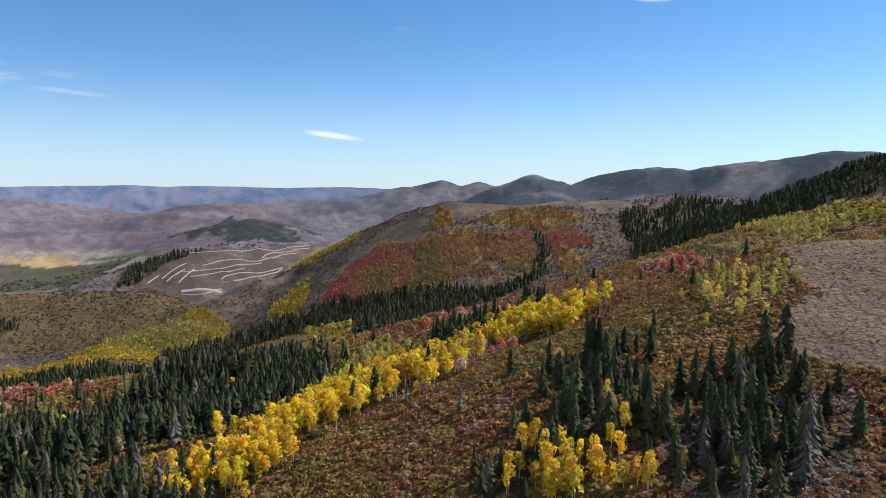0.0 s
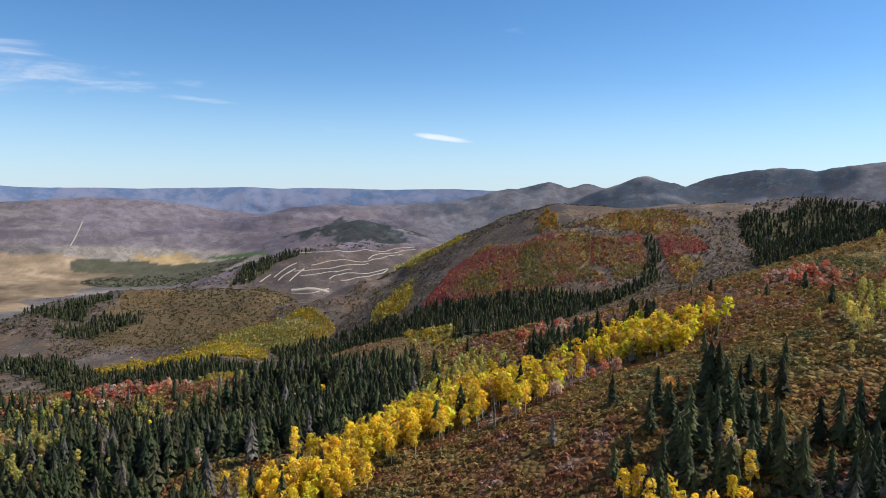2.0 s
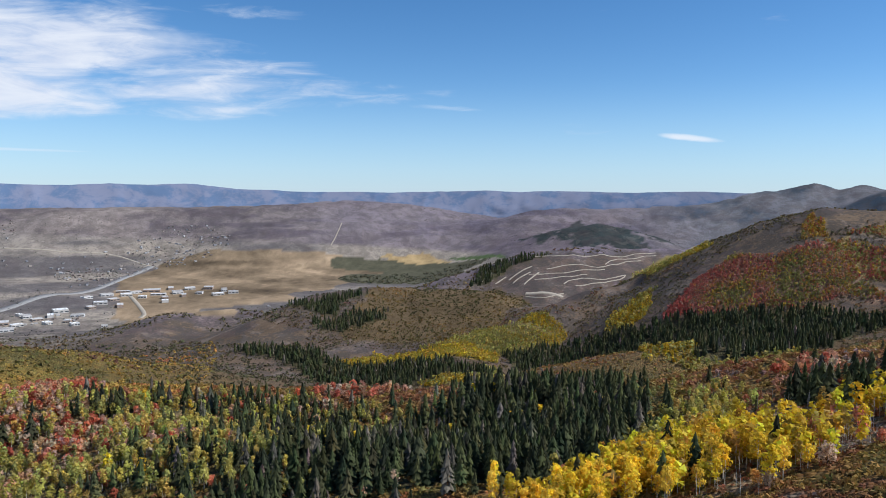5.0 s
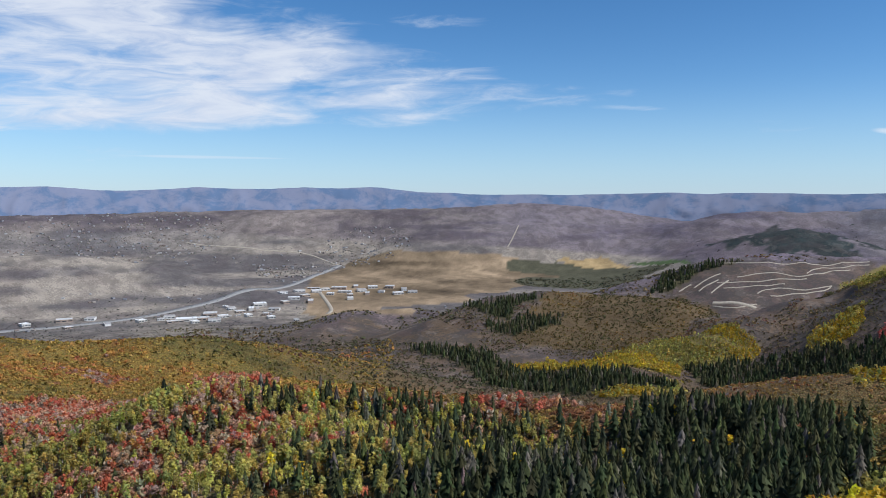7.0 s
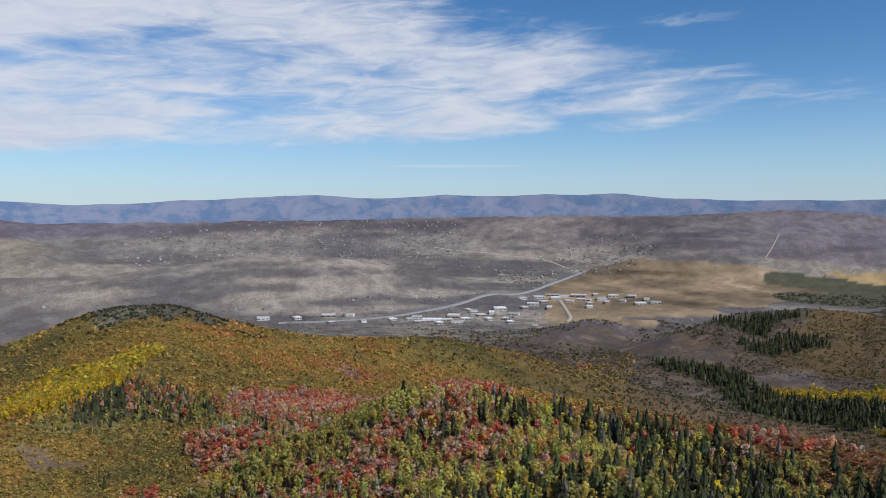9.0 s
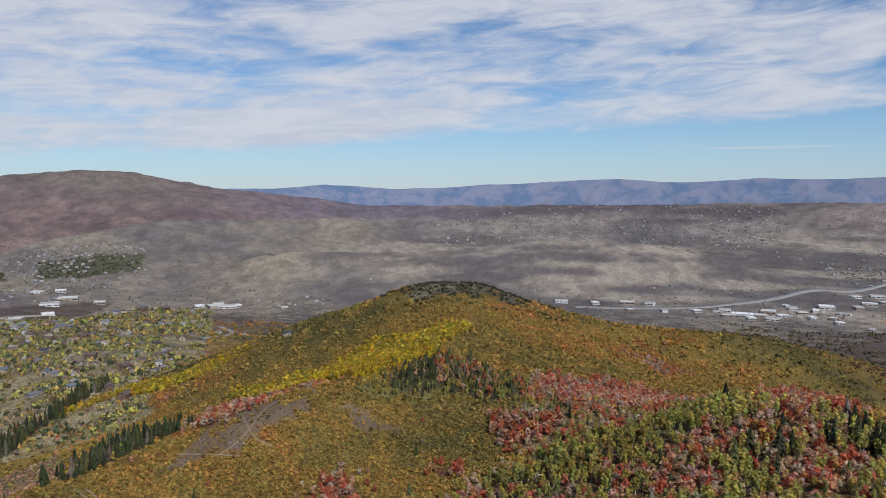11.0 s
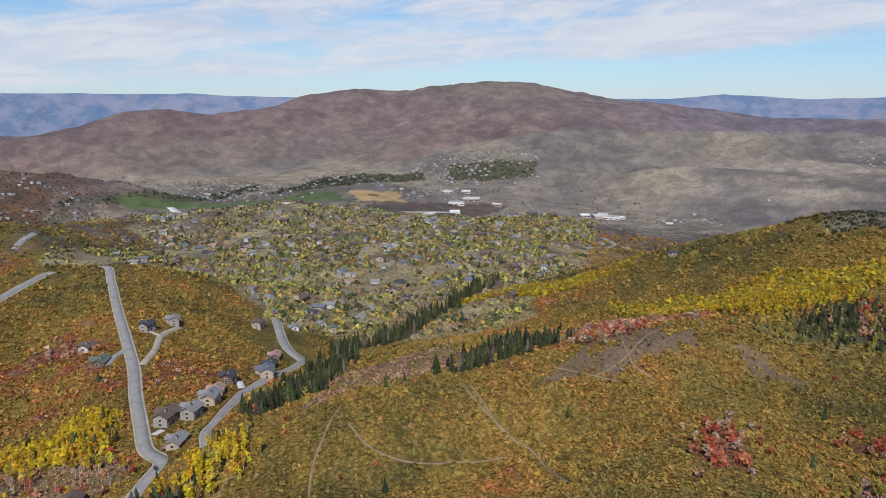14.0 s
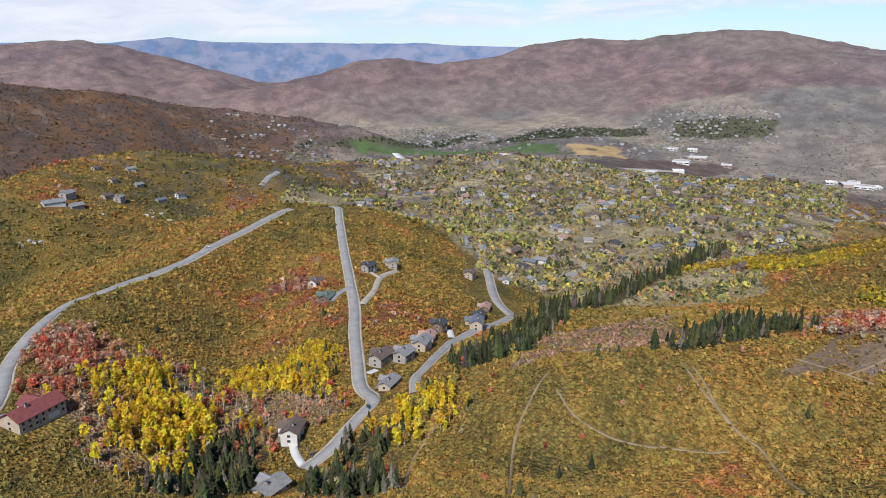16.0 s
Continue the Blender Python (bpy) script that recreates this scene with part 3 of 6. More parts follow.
FAR_STANDS = [
    ("conifer", [(-454, 1430), (-81, 1228), (45, 1204), (156, 1340), (183, 1310)]),
    ("conifer", [(408, 1642), (574, 1849), (758, 1871), (533, 1338), (474, 1380), (388, 1505)]),
    ("conifer", [(575, 1291), (694, 1273), (784, 1281), (732, 1193), (605, 1249), (531, 1305)]),
    ("lime", [(-603, 1273), (-581, 1449), (-502, 1566), (-474, 1521), (-488, 1412), (-557, 1195)]),
    ("yellow", [(-788, 1257), (-611, 1313), (-550, 1200), (-634, 1160)]),
    ("lime", [(-727, 1312), (-609, 1444), (-499, 1554), (-460, 1458), (-474, 1392), (-597, 1281)]),
    ("yellow", [(-844, 1209), (-709, 1281), (-543, 1266), (-506, 1184), (-660, 1195)]),
    ("conifer", [(-1082, 1195), (-987, 1234), (-835, 1197), (-649, 1176), (-513, 1086), (-585, 1066), (-827, 1117)]),
    ("conifer", [(-543, 1266), (-472, 1421), (-69, 1232), (24, 1225), (-38, 1115), (-454, 1245)]),
    ("conifer", [(-1083, 1205), (-949, 1228), (-805, 1207), (-570, 1132), (-468, 1120), (-609, 1056), (-710, 1041), (-861, 1138)]),
    ("conifer", [(-507, 1251), (-414, 1395), (-215, 1316), (-438, 1178)]),
    ("lime", [(-617, 1086), (-485, 1157), (-448, 1076), (-526, 1000)]),
    ("oakhill", [(-1061, 1659), (-845, 1982), (-696, 1919), (-583, 1509), (-658, 1380), (-809, 1359), (-911, 1322), (-1015, 1404), (-1013, 1536)]),
    ("conifer", [(-1037, 1647), (-1042, 1530), (-1013, 1445), (-1169, 1456)]),
    ("woods", [(-1844, 2940), (-1935, 3189), (-1779, 3377), (-1444, 3350), (-1684, 2977)]),
    ("woods", [(-2240, 3141), (-2070, 3298), (-1876, 3312), (-1997, 3182), (-2184, 3110)]),
    ("conifer", [(-916, 1977), (-903, 2116), (-801, 2198), (-754, 2229), (-828, 2074), (-869, 1995)]),
    ("meadow", [(-2902, 2336), (-2927, 2656), (-2529, 2978), (-2110, 3253), (-1941, 3044), (-1988, 2790), (-2030, 2532), (-2016, 2192), (-2129, 1961), (-2052, 1658)]),
    ("wheat", [(-2080, 3314), (-1890, 3459), (-1651, 3384), (-1888, 3334)]),
    ("green", [(-1744, 3438), (-1477, 3424), (-1309, 3318), (-1583, 3377)]),
    ("dirt", [(-864, 1984), (-781, 2197), (-634, 2343), (-476, 2607), (-299, 1736), (-519, 2193), (-502, 1669), (-527, 1578), (-718, 1932)]),
    ("yellow", [(-909, -269), (-959, -220), (-992, -67), (-965, -62), (-936, -205), (-900, -258)]),
]
HILL_STANDS = [
    ("redwood", [(-239, 1410), (-209, 1494), (-142, 1588), (-60, 1526), (3, 1540), (54, 1527), (81, 1415), (107, 1385), (15, 1386), (-77, 1348), (-131, 1311), (-214, 1336)]),
    ("goldwood", [(39, 1556), (95, 1549), (123, 1503), (104, 1418), (63, 1453)]),
    ("goldwood", [(65, 1570), (152, 1635), (250, 1688), (327, 1612), (279, 1554), (205, 1565), (137, 1573)]),
    ("redwood", [(105, 1533), (185, 1557), (181, 1422), (126, 1406), (110, 1450)]),
    ("redwood", [(213, 1550), (291, 1569), (319, 1545), (311, 1503), (215, 1484)]),
    ("goldwood", [(214, 1480), (271, 1497), (302, 1469), (251, 1295), (224, 1420)]),
    ("goldwood", [(-127, 1354), (-32, 1378), (39, 1360), (7, 1304), (-108, 1262)]),
    ("conifer", [(-216, 1290), (-116, 1258), (-28, 1277), (59, 1281), (151, 1383), (197, 1406), (220, 1389), (143, 1300), (55, 1176), (-18, 941), (-116, 923)]),
    ("conifer", [(192, 1550), (213, 1550), (203, 1420), (180, 1411)]),
    ("lime", [(-351, 1392), (-372, 1518), (-326, 1556), (-276, 1562), (-287, 1461), (-301, 1357)]),
    ("lime", [(-511, 2233), (-440, 2633), (-177, 1688), (-264, 1686), (-340, 1679)]),
    ("goldwood", [(-5, 1661), (23, 1621), (45, 1569), (3, 1554), (-15, 1604)]),
    ("woods", [(-3075, -1268), (-3249, -1299), (-3354, -1088), (-3349, -895), (-3231, -897), (-3119, -1111)]),
    ("woods", [(-2299, -1677), (-2763, -1700), (-2947, -1554), (-3148, -1384), (-3018, -1318), (-2606, -1485)]),
    ("woods", [(-1485, -1837), (-1816, -1828), (-2513, -1879), (-2375, -1767), (-1851, -1750), (-1508, -1809)]),
    ("green", [(-2255, -1508), (-2446, -1580), (-2473, -1439), (-2318, -1327), (-2198, -1416)]),
    ("wheat", [(-2475, -1403), (-2637, -1249), (-2419, -1133), (-2246, -1213)]),
    ("dirt", [(-2091, -1099), (-2395, -1120), (-2705, -940), (-2723, -842), (-2151, -805), (-1987, -941)]),
]
KINDS = ("open", "conifer", "yellow", "lime", "grove", "maple", "redwood", "orangewood", "bald", "meadow", "wheat", "green", "woods", "dirt", "thin", "goldwood", "oakhill", "pinkscrub")
ORDER = ("dirt", "meadow", "woods", "wheat", "green", "oakhill", "bald", "pinkscrub", "redwood", "goldwood", "thin", "grove", "orangewood", "lime", "maple", "conifer", "yellow")


def from_line(x, y, line):
    best = np.full(np.shape(x), 1e9)
    for a, b in zip(line[:-1], line[1:]):
        dx, dy = b[0] - a[0], b[1] - a[1]
        s = np.clip(((x - a[0]) * dx + (y - a[1]) * dy) / max(dx * dx + dy * dy, 1e-6), 0, 1)
        best = np.minimum(best, np.hypot(x - a[0] - s * dx, y - a[1] - s * dy))
    return best


def within(x, y, corners):
    """Whether plan points lie inside an outline."""
    inside = np.zeros(np.shape(x), bool)
    for (ax, ay), (bx, by) in zip(corners, corners[1:] + corners[:1]):
        if ay != by:
            inside ^= ((ay > y) != (by > y)) & (x < (bx - ax) * (y - ay) / (by - ay) + ax)
    return inside


def growth(x, y):
    """The number in KINDS of what grows at plan points."""
    x, y = np.asarray(x, float), np.asarray(y, float)
    kind = np.zeros(x.shape, int)
    gentle = 0.5 * rough(x, y, 320, 73, 2)
    wobble = 1 + 1.3 * rough(x, y, 42, 71, 3) + 0.5 * rough(x, y, 9, 75, 2)
    for name in ORDER:
        for zone, width, line in ZONES:
            if zone == name:
                lo, hi = np.min(line, 0) - 2 * width, np.max(line, 0) + 2 * width
                near = np.flatnonzero((x > lo[0]) & (x < hi[0]) & (y > lo[1]) & (y < hi[1]))
                inside = near[from_line(x[near], y[near], line) < width + (min(width, 38) * (wobble[near] - 1) if width < 60 else width * gentle[near] * (0.35 if name in ("meadow", "wheat", "green") else 1) + (24 * (wobble[near] - 1) if name == "redwood" else 0))]
                kind[inside] = KINDS.index(name)
        for stands, sway in ((NEAR_STANDS, 9), (MIDDLE_STANDS, 22), (FAR_STANDS, 60), (HILL_STANDS, 32)):
            for stand, corners in stands:
                if stand == name:
                    lo, hi = np.min(corners, 0) - sway, np.max(corners, 0) + sway
                    near = np.flatnonzero((x > lo[0]) & (x < hi[0]) & (y > lo[1]) & (y < hi[1]))
                    u, v = x[near], y[near]
                    u, v = u + sway * rough(u, v, sway * 2.2, 76, 4), v + sway * rough(u, v, sway * 2.2, 86, 4)
                    hit = within(u, v, corners)
                    if name == "bald" and sway == 22:
                        hit &= rough(u, v, 26, 96, 3) > 0.0
                    kind[near[hit]] = KINDS.index(name)
    return kind


def polar(x, y):
    return np.hypot(x - CENTRE[0], y - CENTRE[1]), np.degrees(np.arctan2(-(x - CENTRE[0]), y - CENTRE[1]))


def village(x, y, z=None):
    """Whether plan points lie in the built-up hollow."""
    z = lie(x, y) if z is None else z
    r, turn = polar(x, y)
    edge = 22 * rough(x, y, 260, 89, 3)
    return (r > 790) & (r < 2350) & (turn > 101) & (turn + edge < 141) & (z < 258 + 60 * rough(x, y, 150, 88, 2))


# ---- leaf colours ----
OAK = ((0.15, 0.125, 0.042), (0.235, 0.172, 0.048), (0.32, 0.208, 0.052), (0.39, 0.212, 0.054), (0.39, 0.155, 0.056), (0.36, 0.12, 0.07), (0.34, 0.235, 0.17))
OAK_SHARES = (3.5, 5.5, 5.5, 3, 1.8, 0.9, 0.8)
BRUSH = ((0.13, 0.12, 0.045), (0.21, 0.155, 0.05), (0.26, 0.155, 0.048), (0.25, 0.11, 0.05), (0.26, 0.18, 0.13), (0.25, 0.205, 0.175))
GOLD = ((0.94, 0.66, 0.045), (0.86, 0.58, 0.045), (0.78, 0.55, 0.07), (0.60, 0.33, 0.05), (0.46, 0.34, 0.09))
LIME = ((0.60, 0.50, 0.12), (0.50, 0.46, 0.13), (0.66, 0.51, 0.12), (0.40, 0.39, 0.12))
RED = ((0.68, 0.25, 0.14), (0.70, 0.39, 0.24), (0.60, 0.165, 0.09), (0.60, 0.44, 0.31), (0.70, 0.39, 0.11))
HILL_RED = ((0.56, 0.14, 0.11), (0.56, 0.20, 0.15), (0.52, 0.30, 0.21), (0.56, 0.25, 0.10), (0.58, 0.43, 0.08), (0.33, 0.30, 0.10))
SPRUCE = ((0.047, 0.055, 0.022), (0.070, 0.076, 0.028), (0.036, 0.044, 0.021), (0.13, 0.112, 0.085))


def mottle(x, y, patchy):
    """Where in its palette the scrub stands at plan points, 0 to 1, in drifts and small patches."""
    r, turn = polar(x, y)
    dusky = 0.13 * np.clip((turn - 90) / 8, 0, 1) * np.clip((122 - turn) / 8, 0, 1) * np.clip((460 - r) / 80, 0, 1)
    return 0.46 - dusky + 0.75 * rough(x, y, patchy * 2.5, 503, 3) + 0.45 * rough(x, y, patchy / 4, 504, 3)


def drift(colours, weights, pick):
    """The colours of a palette run into one another."""
    edges = (np.cumsum(weights) - np.array(weights) / 2) / np.sum(weights)
    return np.stack([np.interp(pick, edges, np.array(colours)[:, k]) for k in range(3)], -1)


def blend(low, high, share):
    return np.asarray(low) + (np.asarray(high) - np.asarray(low)) * np.clip(share, 0, 1)[:, None]


def soil(x, y, z):
    """The colour of the bare ground: scrub hills, dry valley grass, sage slopes with distance haze painted in."""
    r, turn = polar(x, y)
    patch, spot = 0.5 + rough(x, y, 160, 41, 4), 0.5 + rough(x, y, 30, 47, 3)
    c = blend((0.115, 0.075, 0.04), (0.165, 0.105, 0.05), patch)
    c = blend(c, drift(BRUSH, (2, 3, 4, 3, 2, 2.5), mottle(x, y, 34)) * (0.45 + 0.26 * spot[:, None]), np.clip((900 - r) / 200, 0, 1))
    oak = np.clip((turn - 40) / 15, 0, 1) * np.clip((np.where(turn > 142, 2700, 1700) - r) / 300, 0, 1)
    oak_pick = mottle(x, y, 60)
    c = blend(c, drift(OAK, OAK_SHARES, oak_pick) * (0.52 + 0.2 * spot[:, None]), oak)
    beyond = np.clip((turn - 138) / 5, 0, 1) * np.clip((r - 1650) / 250, 0, 1)
    c = blend(c, blend((0.125, 0.07, 0.04), (0.17, 0.09, 0.05), patch * 0.6 + spot * 0.4), beyond)
    middle = np.clip((r - 1000) / 400, 0, 1) * (1 - oak)
    c = blend(c, blend((0.105, 0.072, 0.055), (0.165, 0.115, 0.08), patch * 0.7 + spot * 0.3), middle)
    # dry slopes: tan grass below, brown brush on the brows, distance haze painted in as mauve and blue
    over = z - valley_floor(x, y)
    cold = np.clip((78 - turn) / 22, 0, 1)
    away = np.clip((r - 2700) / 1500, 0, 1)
    broad, finer = rough(x, y, 520, 53, 4), rough(x, y, 150, 55, 3)
    grass = blend((0.20, 0.15, 0.122), (0.285, 0.215, 0.162), 0.4 + 1.4 * broad + 0.5 * finer)
    brush = blend((0.145, 0.092, 0.084), (0.25, 0.165, 0.132), 0.5 + 1.3 * finer + 1.2 * rough(x, y, 70, 58, 3))
    brow = np.clip((over - 75) / 70, -0.4, 1) * 0.75 + 1.5 * broad + 0.7 * finer
    slope = blend(grass, brush, np.clip(brow * 1.6, 0, 1))
    olive = np.clip((over - 250) / 90, 0, 1) * np.clip((turn - 85) / 15, 0, 1)
    slope = blend(slope, np.array((0.175, 0.165, 0.105)) + 0 * c, olive * (0.6 + broad))
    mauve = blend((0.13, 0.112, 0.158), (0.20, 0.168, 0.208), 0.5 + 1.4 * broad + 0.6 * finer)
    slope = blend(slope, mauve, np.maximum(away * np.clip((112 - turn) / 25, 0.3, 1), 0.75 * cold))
    plain_floor = blend((0.17, 0.148, 0.142), (0.33, 0.275, 0.205), 0.42 + 1.1 * rough(x, y, 300, 57, 4) + 0.5 * finer)
    # the wide plain lies in long strips of pale grass, brush and gardens, seen almost edge on
    strips = rough(turn * 14, (500 - z) / r * 9000, 95, 61, 5)
    plain_floor = blend(plain_floor, blend((0.13, 0.115, 0.115), (0.36, 0.305, 0.25), 0.5 + 2.9 * strips), np.clip((r - 2500) / 300, 0, 0.85) * np.clip((96 - turn) / 14, 0, 1))
    slope = blend(slope, blend((0.105, 0.085, 0.088), (0.29, 0.24, 0.205), 0.42 + 3.0 * strips), 0.8 * np.clip((r - 3300) / 300, 0, 1) * np.clip((92 - turn) / 14, 0, 1) * np.clip((turn - 30) / 12, 0.4, 1))
    # beyond 4.1 km the plain's colour is greyed to stand for haze
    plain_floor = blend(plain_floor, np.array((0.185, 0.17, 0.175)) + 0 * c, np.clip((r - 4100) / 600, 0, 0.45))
    drop = (500 - z) / r - np.interp(turn, (15, 35, 48, 60, 75, 105, 113, 120), (0.09, 0.068, 0.06, 0.046, 0.041, 0.041, 0.065, 0.1))
    level = np.clip(drop / 0.004, 0, 1) * np.clip((r - 2500) / 300, 0, 1)
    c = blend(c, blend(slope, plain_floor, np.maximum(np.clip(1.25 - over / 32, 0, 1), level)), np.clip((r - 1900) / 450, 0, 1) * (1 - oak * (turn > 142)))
    # wooded north range: blue haze mixed into its ground colour, more with distance
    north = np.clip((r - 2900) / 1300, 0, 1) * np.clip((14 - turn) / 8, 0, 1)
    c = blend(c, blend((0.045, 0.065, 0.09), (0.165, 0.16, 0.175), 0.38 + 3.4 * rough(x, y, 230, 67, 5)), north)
    looks = {"conifer": (0.07, 0.06, 0.03), "yellow": (0.30, 0.21, 0.045), "lime": (0.18, 0.14, 0.05), "grove": (0.24, 0.165, 0.085), "maple": (0.18, 0.075, 0.045),
             "redwood": (0.235, 0.145, 0.10), "orangewood": (0.22, 0.12, 0.035), "bald": (0.195, 0.135, 0.09), "meadow": (0.285, 0.205, 0.13), "wheat": (0.40, 0.28, 0.14),
             "green": (0.085, 0.12, 0.05), "woods": (0.09, 0.085, 0.055), "dirt": (0.12, 0.086, 0.07), "thin": (0.20, 0.14, 0.08), "goldwood": (0.235, 0.165, 0.07), "oakhill": (0.125, 0.085, 0.045), "pinkscrub": (0.21, 0.145, 0.085)}
    kind = growth(x, y)
    for name, look_of in looks.items():
        some = kind == KINDS.index(name)
        c[some] = np.array(look_of) * (0.8 + 0.4 * spot[some, None])
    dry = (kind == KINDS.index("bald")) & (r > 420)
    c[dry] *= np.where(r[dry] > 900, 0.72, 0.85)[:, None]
    grain = kind == KINDS.index("meadow")
    c[grain] *= (1 + 1.1 * rough(turn[grain] * 22, (500 - z[grain]) / r[grain] * 9000, 120, 63, 4))[:, None]
    built = village(x, y, z) & (kind == 0)
    c[built] = np.array((0.30, 0.245, 0.14)) * (0.7 + 0.6 * spot[built, None])
    crest = np.hypot(x + 950, y - 225) < 75 * (1 + rough(x, y, 30, 91, 3))
    c[crest] = np.array((0.15, 0.13, 0.09)) * (0.7 + 0.6 * spot[crest, None])
    cone = np.hypot((x + 1010) * 0.8, y - 3690) < 250 * (1 + 0.8 * rough(x, y, 90, 93, 3))
    c[cone] = np.array((0.032, 0.042, 0.042)) * (0.7 + 0.6 * spot[cone, None])
    streaks = (kind == KINDS.index("meadow")) & (rough(x * 0.25, y, 90, 95, 3) > 0.08)
    c[streaks] *= 0.82
    return c


turns = np.r_[np.arange(-46, 20, 0.26), np.arange(20, 75, 0.19), np.arange(75, 176, 0.26), np.arange(176, 314, 2.0)]
radii = np.r_[0.5, np.arange(10, 150, 10), 150 * np.exp(np.arange(0, 200) * 0.0150), np.arange(2985, 4300, 22), np.arange(4300, 4906, 55)]
gx, gy = polar_sheet(turns, radii)
gz = ground(gx.ravel(), gy.ravel())
rows, cols = gx.shape
RELIEF = gz.reshape(rows, cols)


def lie(x, y):
    """The height of the ground sheet's own surface at plan points."""
    r, turn = polar(np.asarray(x, float), np.asarray(y, float))
    turn = np.where(turn < turns[0], turn + 360, turn)
    i = np.clip(np.searchsorted(radii, r) - 1, 0, rows - 2)
    j = np.clip(np.searchsorted(turns, turn) - 1, 0, cols - 1)
    k = (j + 1) % cols
    width = np.where(k == 0, turns[0] + 360 - turns[-1], turns[k] - turns[j])
    a, b = np.clip((r - radii[i]) / (radii[i + 1] - radii[i]), 0, 1), np.clip((turn - turns[j]) / width, 0, 1)
    low, high = RELIEF[i, j] * (1 - b) + RELIEF[i, k] * b, RELIEF[i + 1, j] * (1 - b) + RELIEF[i + 1, k] * b
    return low * (1 - a) + high * a


n = np.arange(rows * cols).reshape(rows, cols)
quads = np.stack([n[:-1, :], n[1:, :], np.roll(n, -1, 1)[1:, :], np.roll(n, -1, 1)[:-1, :]], -1).reshape(-1, 4)[:, ::-1]
land = mesh_object("ground", np.c_[gx.ravel(), gy.ravel(), gz], quads, ground_mat)
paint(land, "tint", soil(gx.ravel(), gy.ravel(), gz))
land_kind, land_far = growth(gx.ravel(), gy.ravel()), polar(gx.ravel(), gy.ravel())[0]
far_share = np.clip((land_far - 900) / 500, 0, 1) * (1 - 0.45 * np.clip((land_far - 2400) / 500, 0, 1)) * np.isin(land_kind, (0, KINDS.index("bald"), KINDS.index("dirt")))
mound_share = np.clip((1900 - land_far) / 500, 0, 1) * (1 - far_share).clip(0, 1) * np.where(land_kind == KINDS.index("bald"), 0.3, 1.0)
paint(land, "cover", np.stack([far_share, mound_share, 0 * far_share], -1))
tagged(land, "brown autumn hillsides falling to a dry valley floor", "ground", kind="structure")

# ---- the farthest ranges, hazy blue, beyond everything that shifts ----
SKYLINE = ((-50, 4, 7, 12, 19, 26, 31, 37, 43, 46, 52, 56, 60, 64, 67, 70, 73, 75, 80, 87, 93, 97, 110, 126, 134, 140, 147, 151, 155, 178),
           (500, 520, 528, 518, 524, 523, 510, 514, 525, 556, 556, 541, 551, 535, 529, 553, 545, 531, 514, 487, 514, 488, 492, 503, 523, 528, 523, 549, 516, 505))
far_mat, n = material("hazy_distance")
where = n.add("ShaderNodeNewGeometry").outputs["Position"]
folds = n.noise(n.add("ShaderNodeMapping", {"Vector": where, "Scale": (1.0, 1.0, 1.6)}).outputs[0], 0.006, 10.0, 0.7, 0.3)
# haze and the light and dark of mountain folds are painted into this colour
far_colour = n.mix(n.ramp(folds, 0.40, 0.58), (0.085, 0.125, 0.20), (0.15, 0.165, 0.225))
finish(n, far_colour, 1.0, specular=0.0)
# the range glows in its own colour to look veiled by air
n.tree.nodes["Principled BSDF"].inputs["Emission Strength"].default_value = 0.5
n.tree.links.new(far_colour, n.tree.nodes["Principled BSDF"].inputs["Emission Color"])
far_turns = np.arange(-50, 178.1, 0.2)
lines, steps = [], np.linspace(0, 1, 14)
for share in steps:
    folds_in = 70 * (0.3 - np.abs(rough(far_turns * 80 + share * 140, share * 260 + 0 * far_turns, 190, 5, 4))) * math.sin(math.pi * min(share, 1)) ** 0.6
    radius = 4740 + 165 * share - np.maximum(folds_in, 0)
    a = np.radians(far_turns)
    top = np.interp(far_turns, *SKYLINE) + 9 * rough(far_turns * 10, far_turns * 0 + 3, 26, 5, 4)
    lines.append(np.c_[CENTRE[0] - radius * np.sin(a), CENTRE[1] + radius * np.cos(a), 260 + (top - 260) * share**0.85])
count = len(far_turns)
n = np.arange(len(steps) * count).reshape(len(steps), count)
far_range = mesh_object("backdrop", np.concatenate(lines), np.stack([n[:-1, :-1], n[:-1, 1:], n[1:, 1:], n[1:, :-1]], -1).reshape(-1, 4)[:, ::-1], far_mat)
tagged(far_range, "hazy blue mountain ranges on the horizon", "mountains", kind="structure")

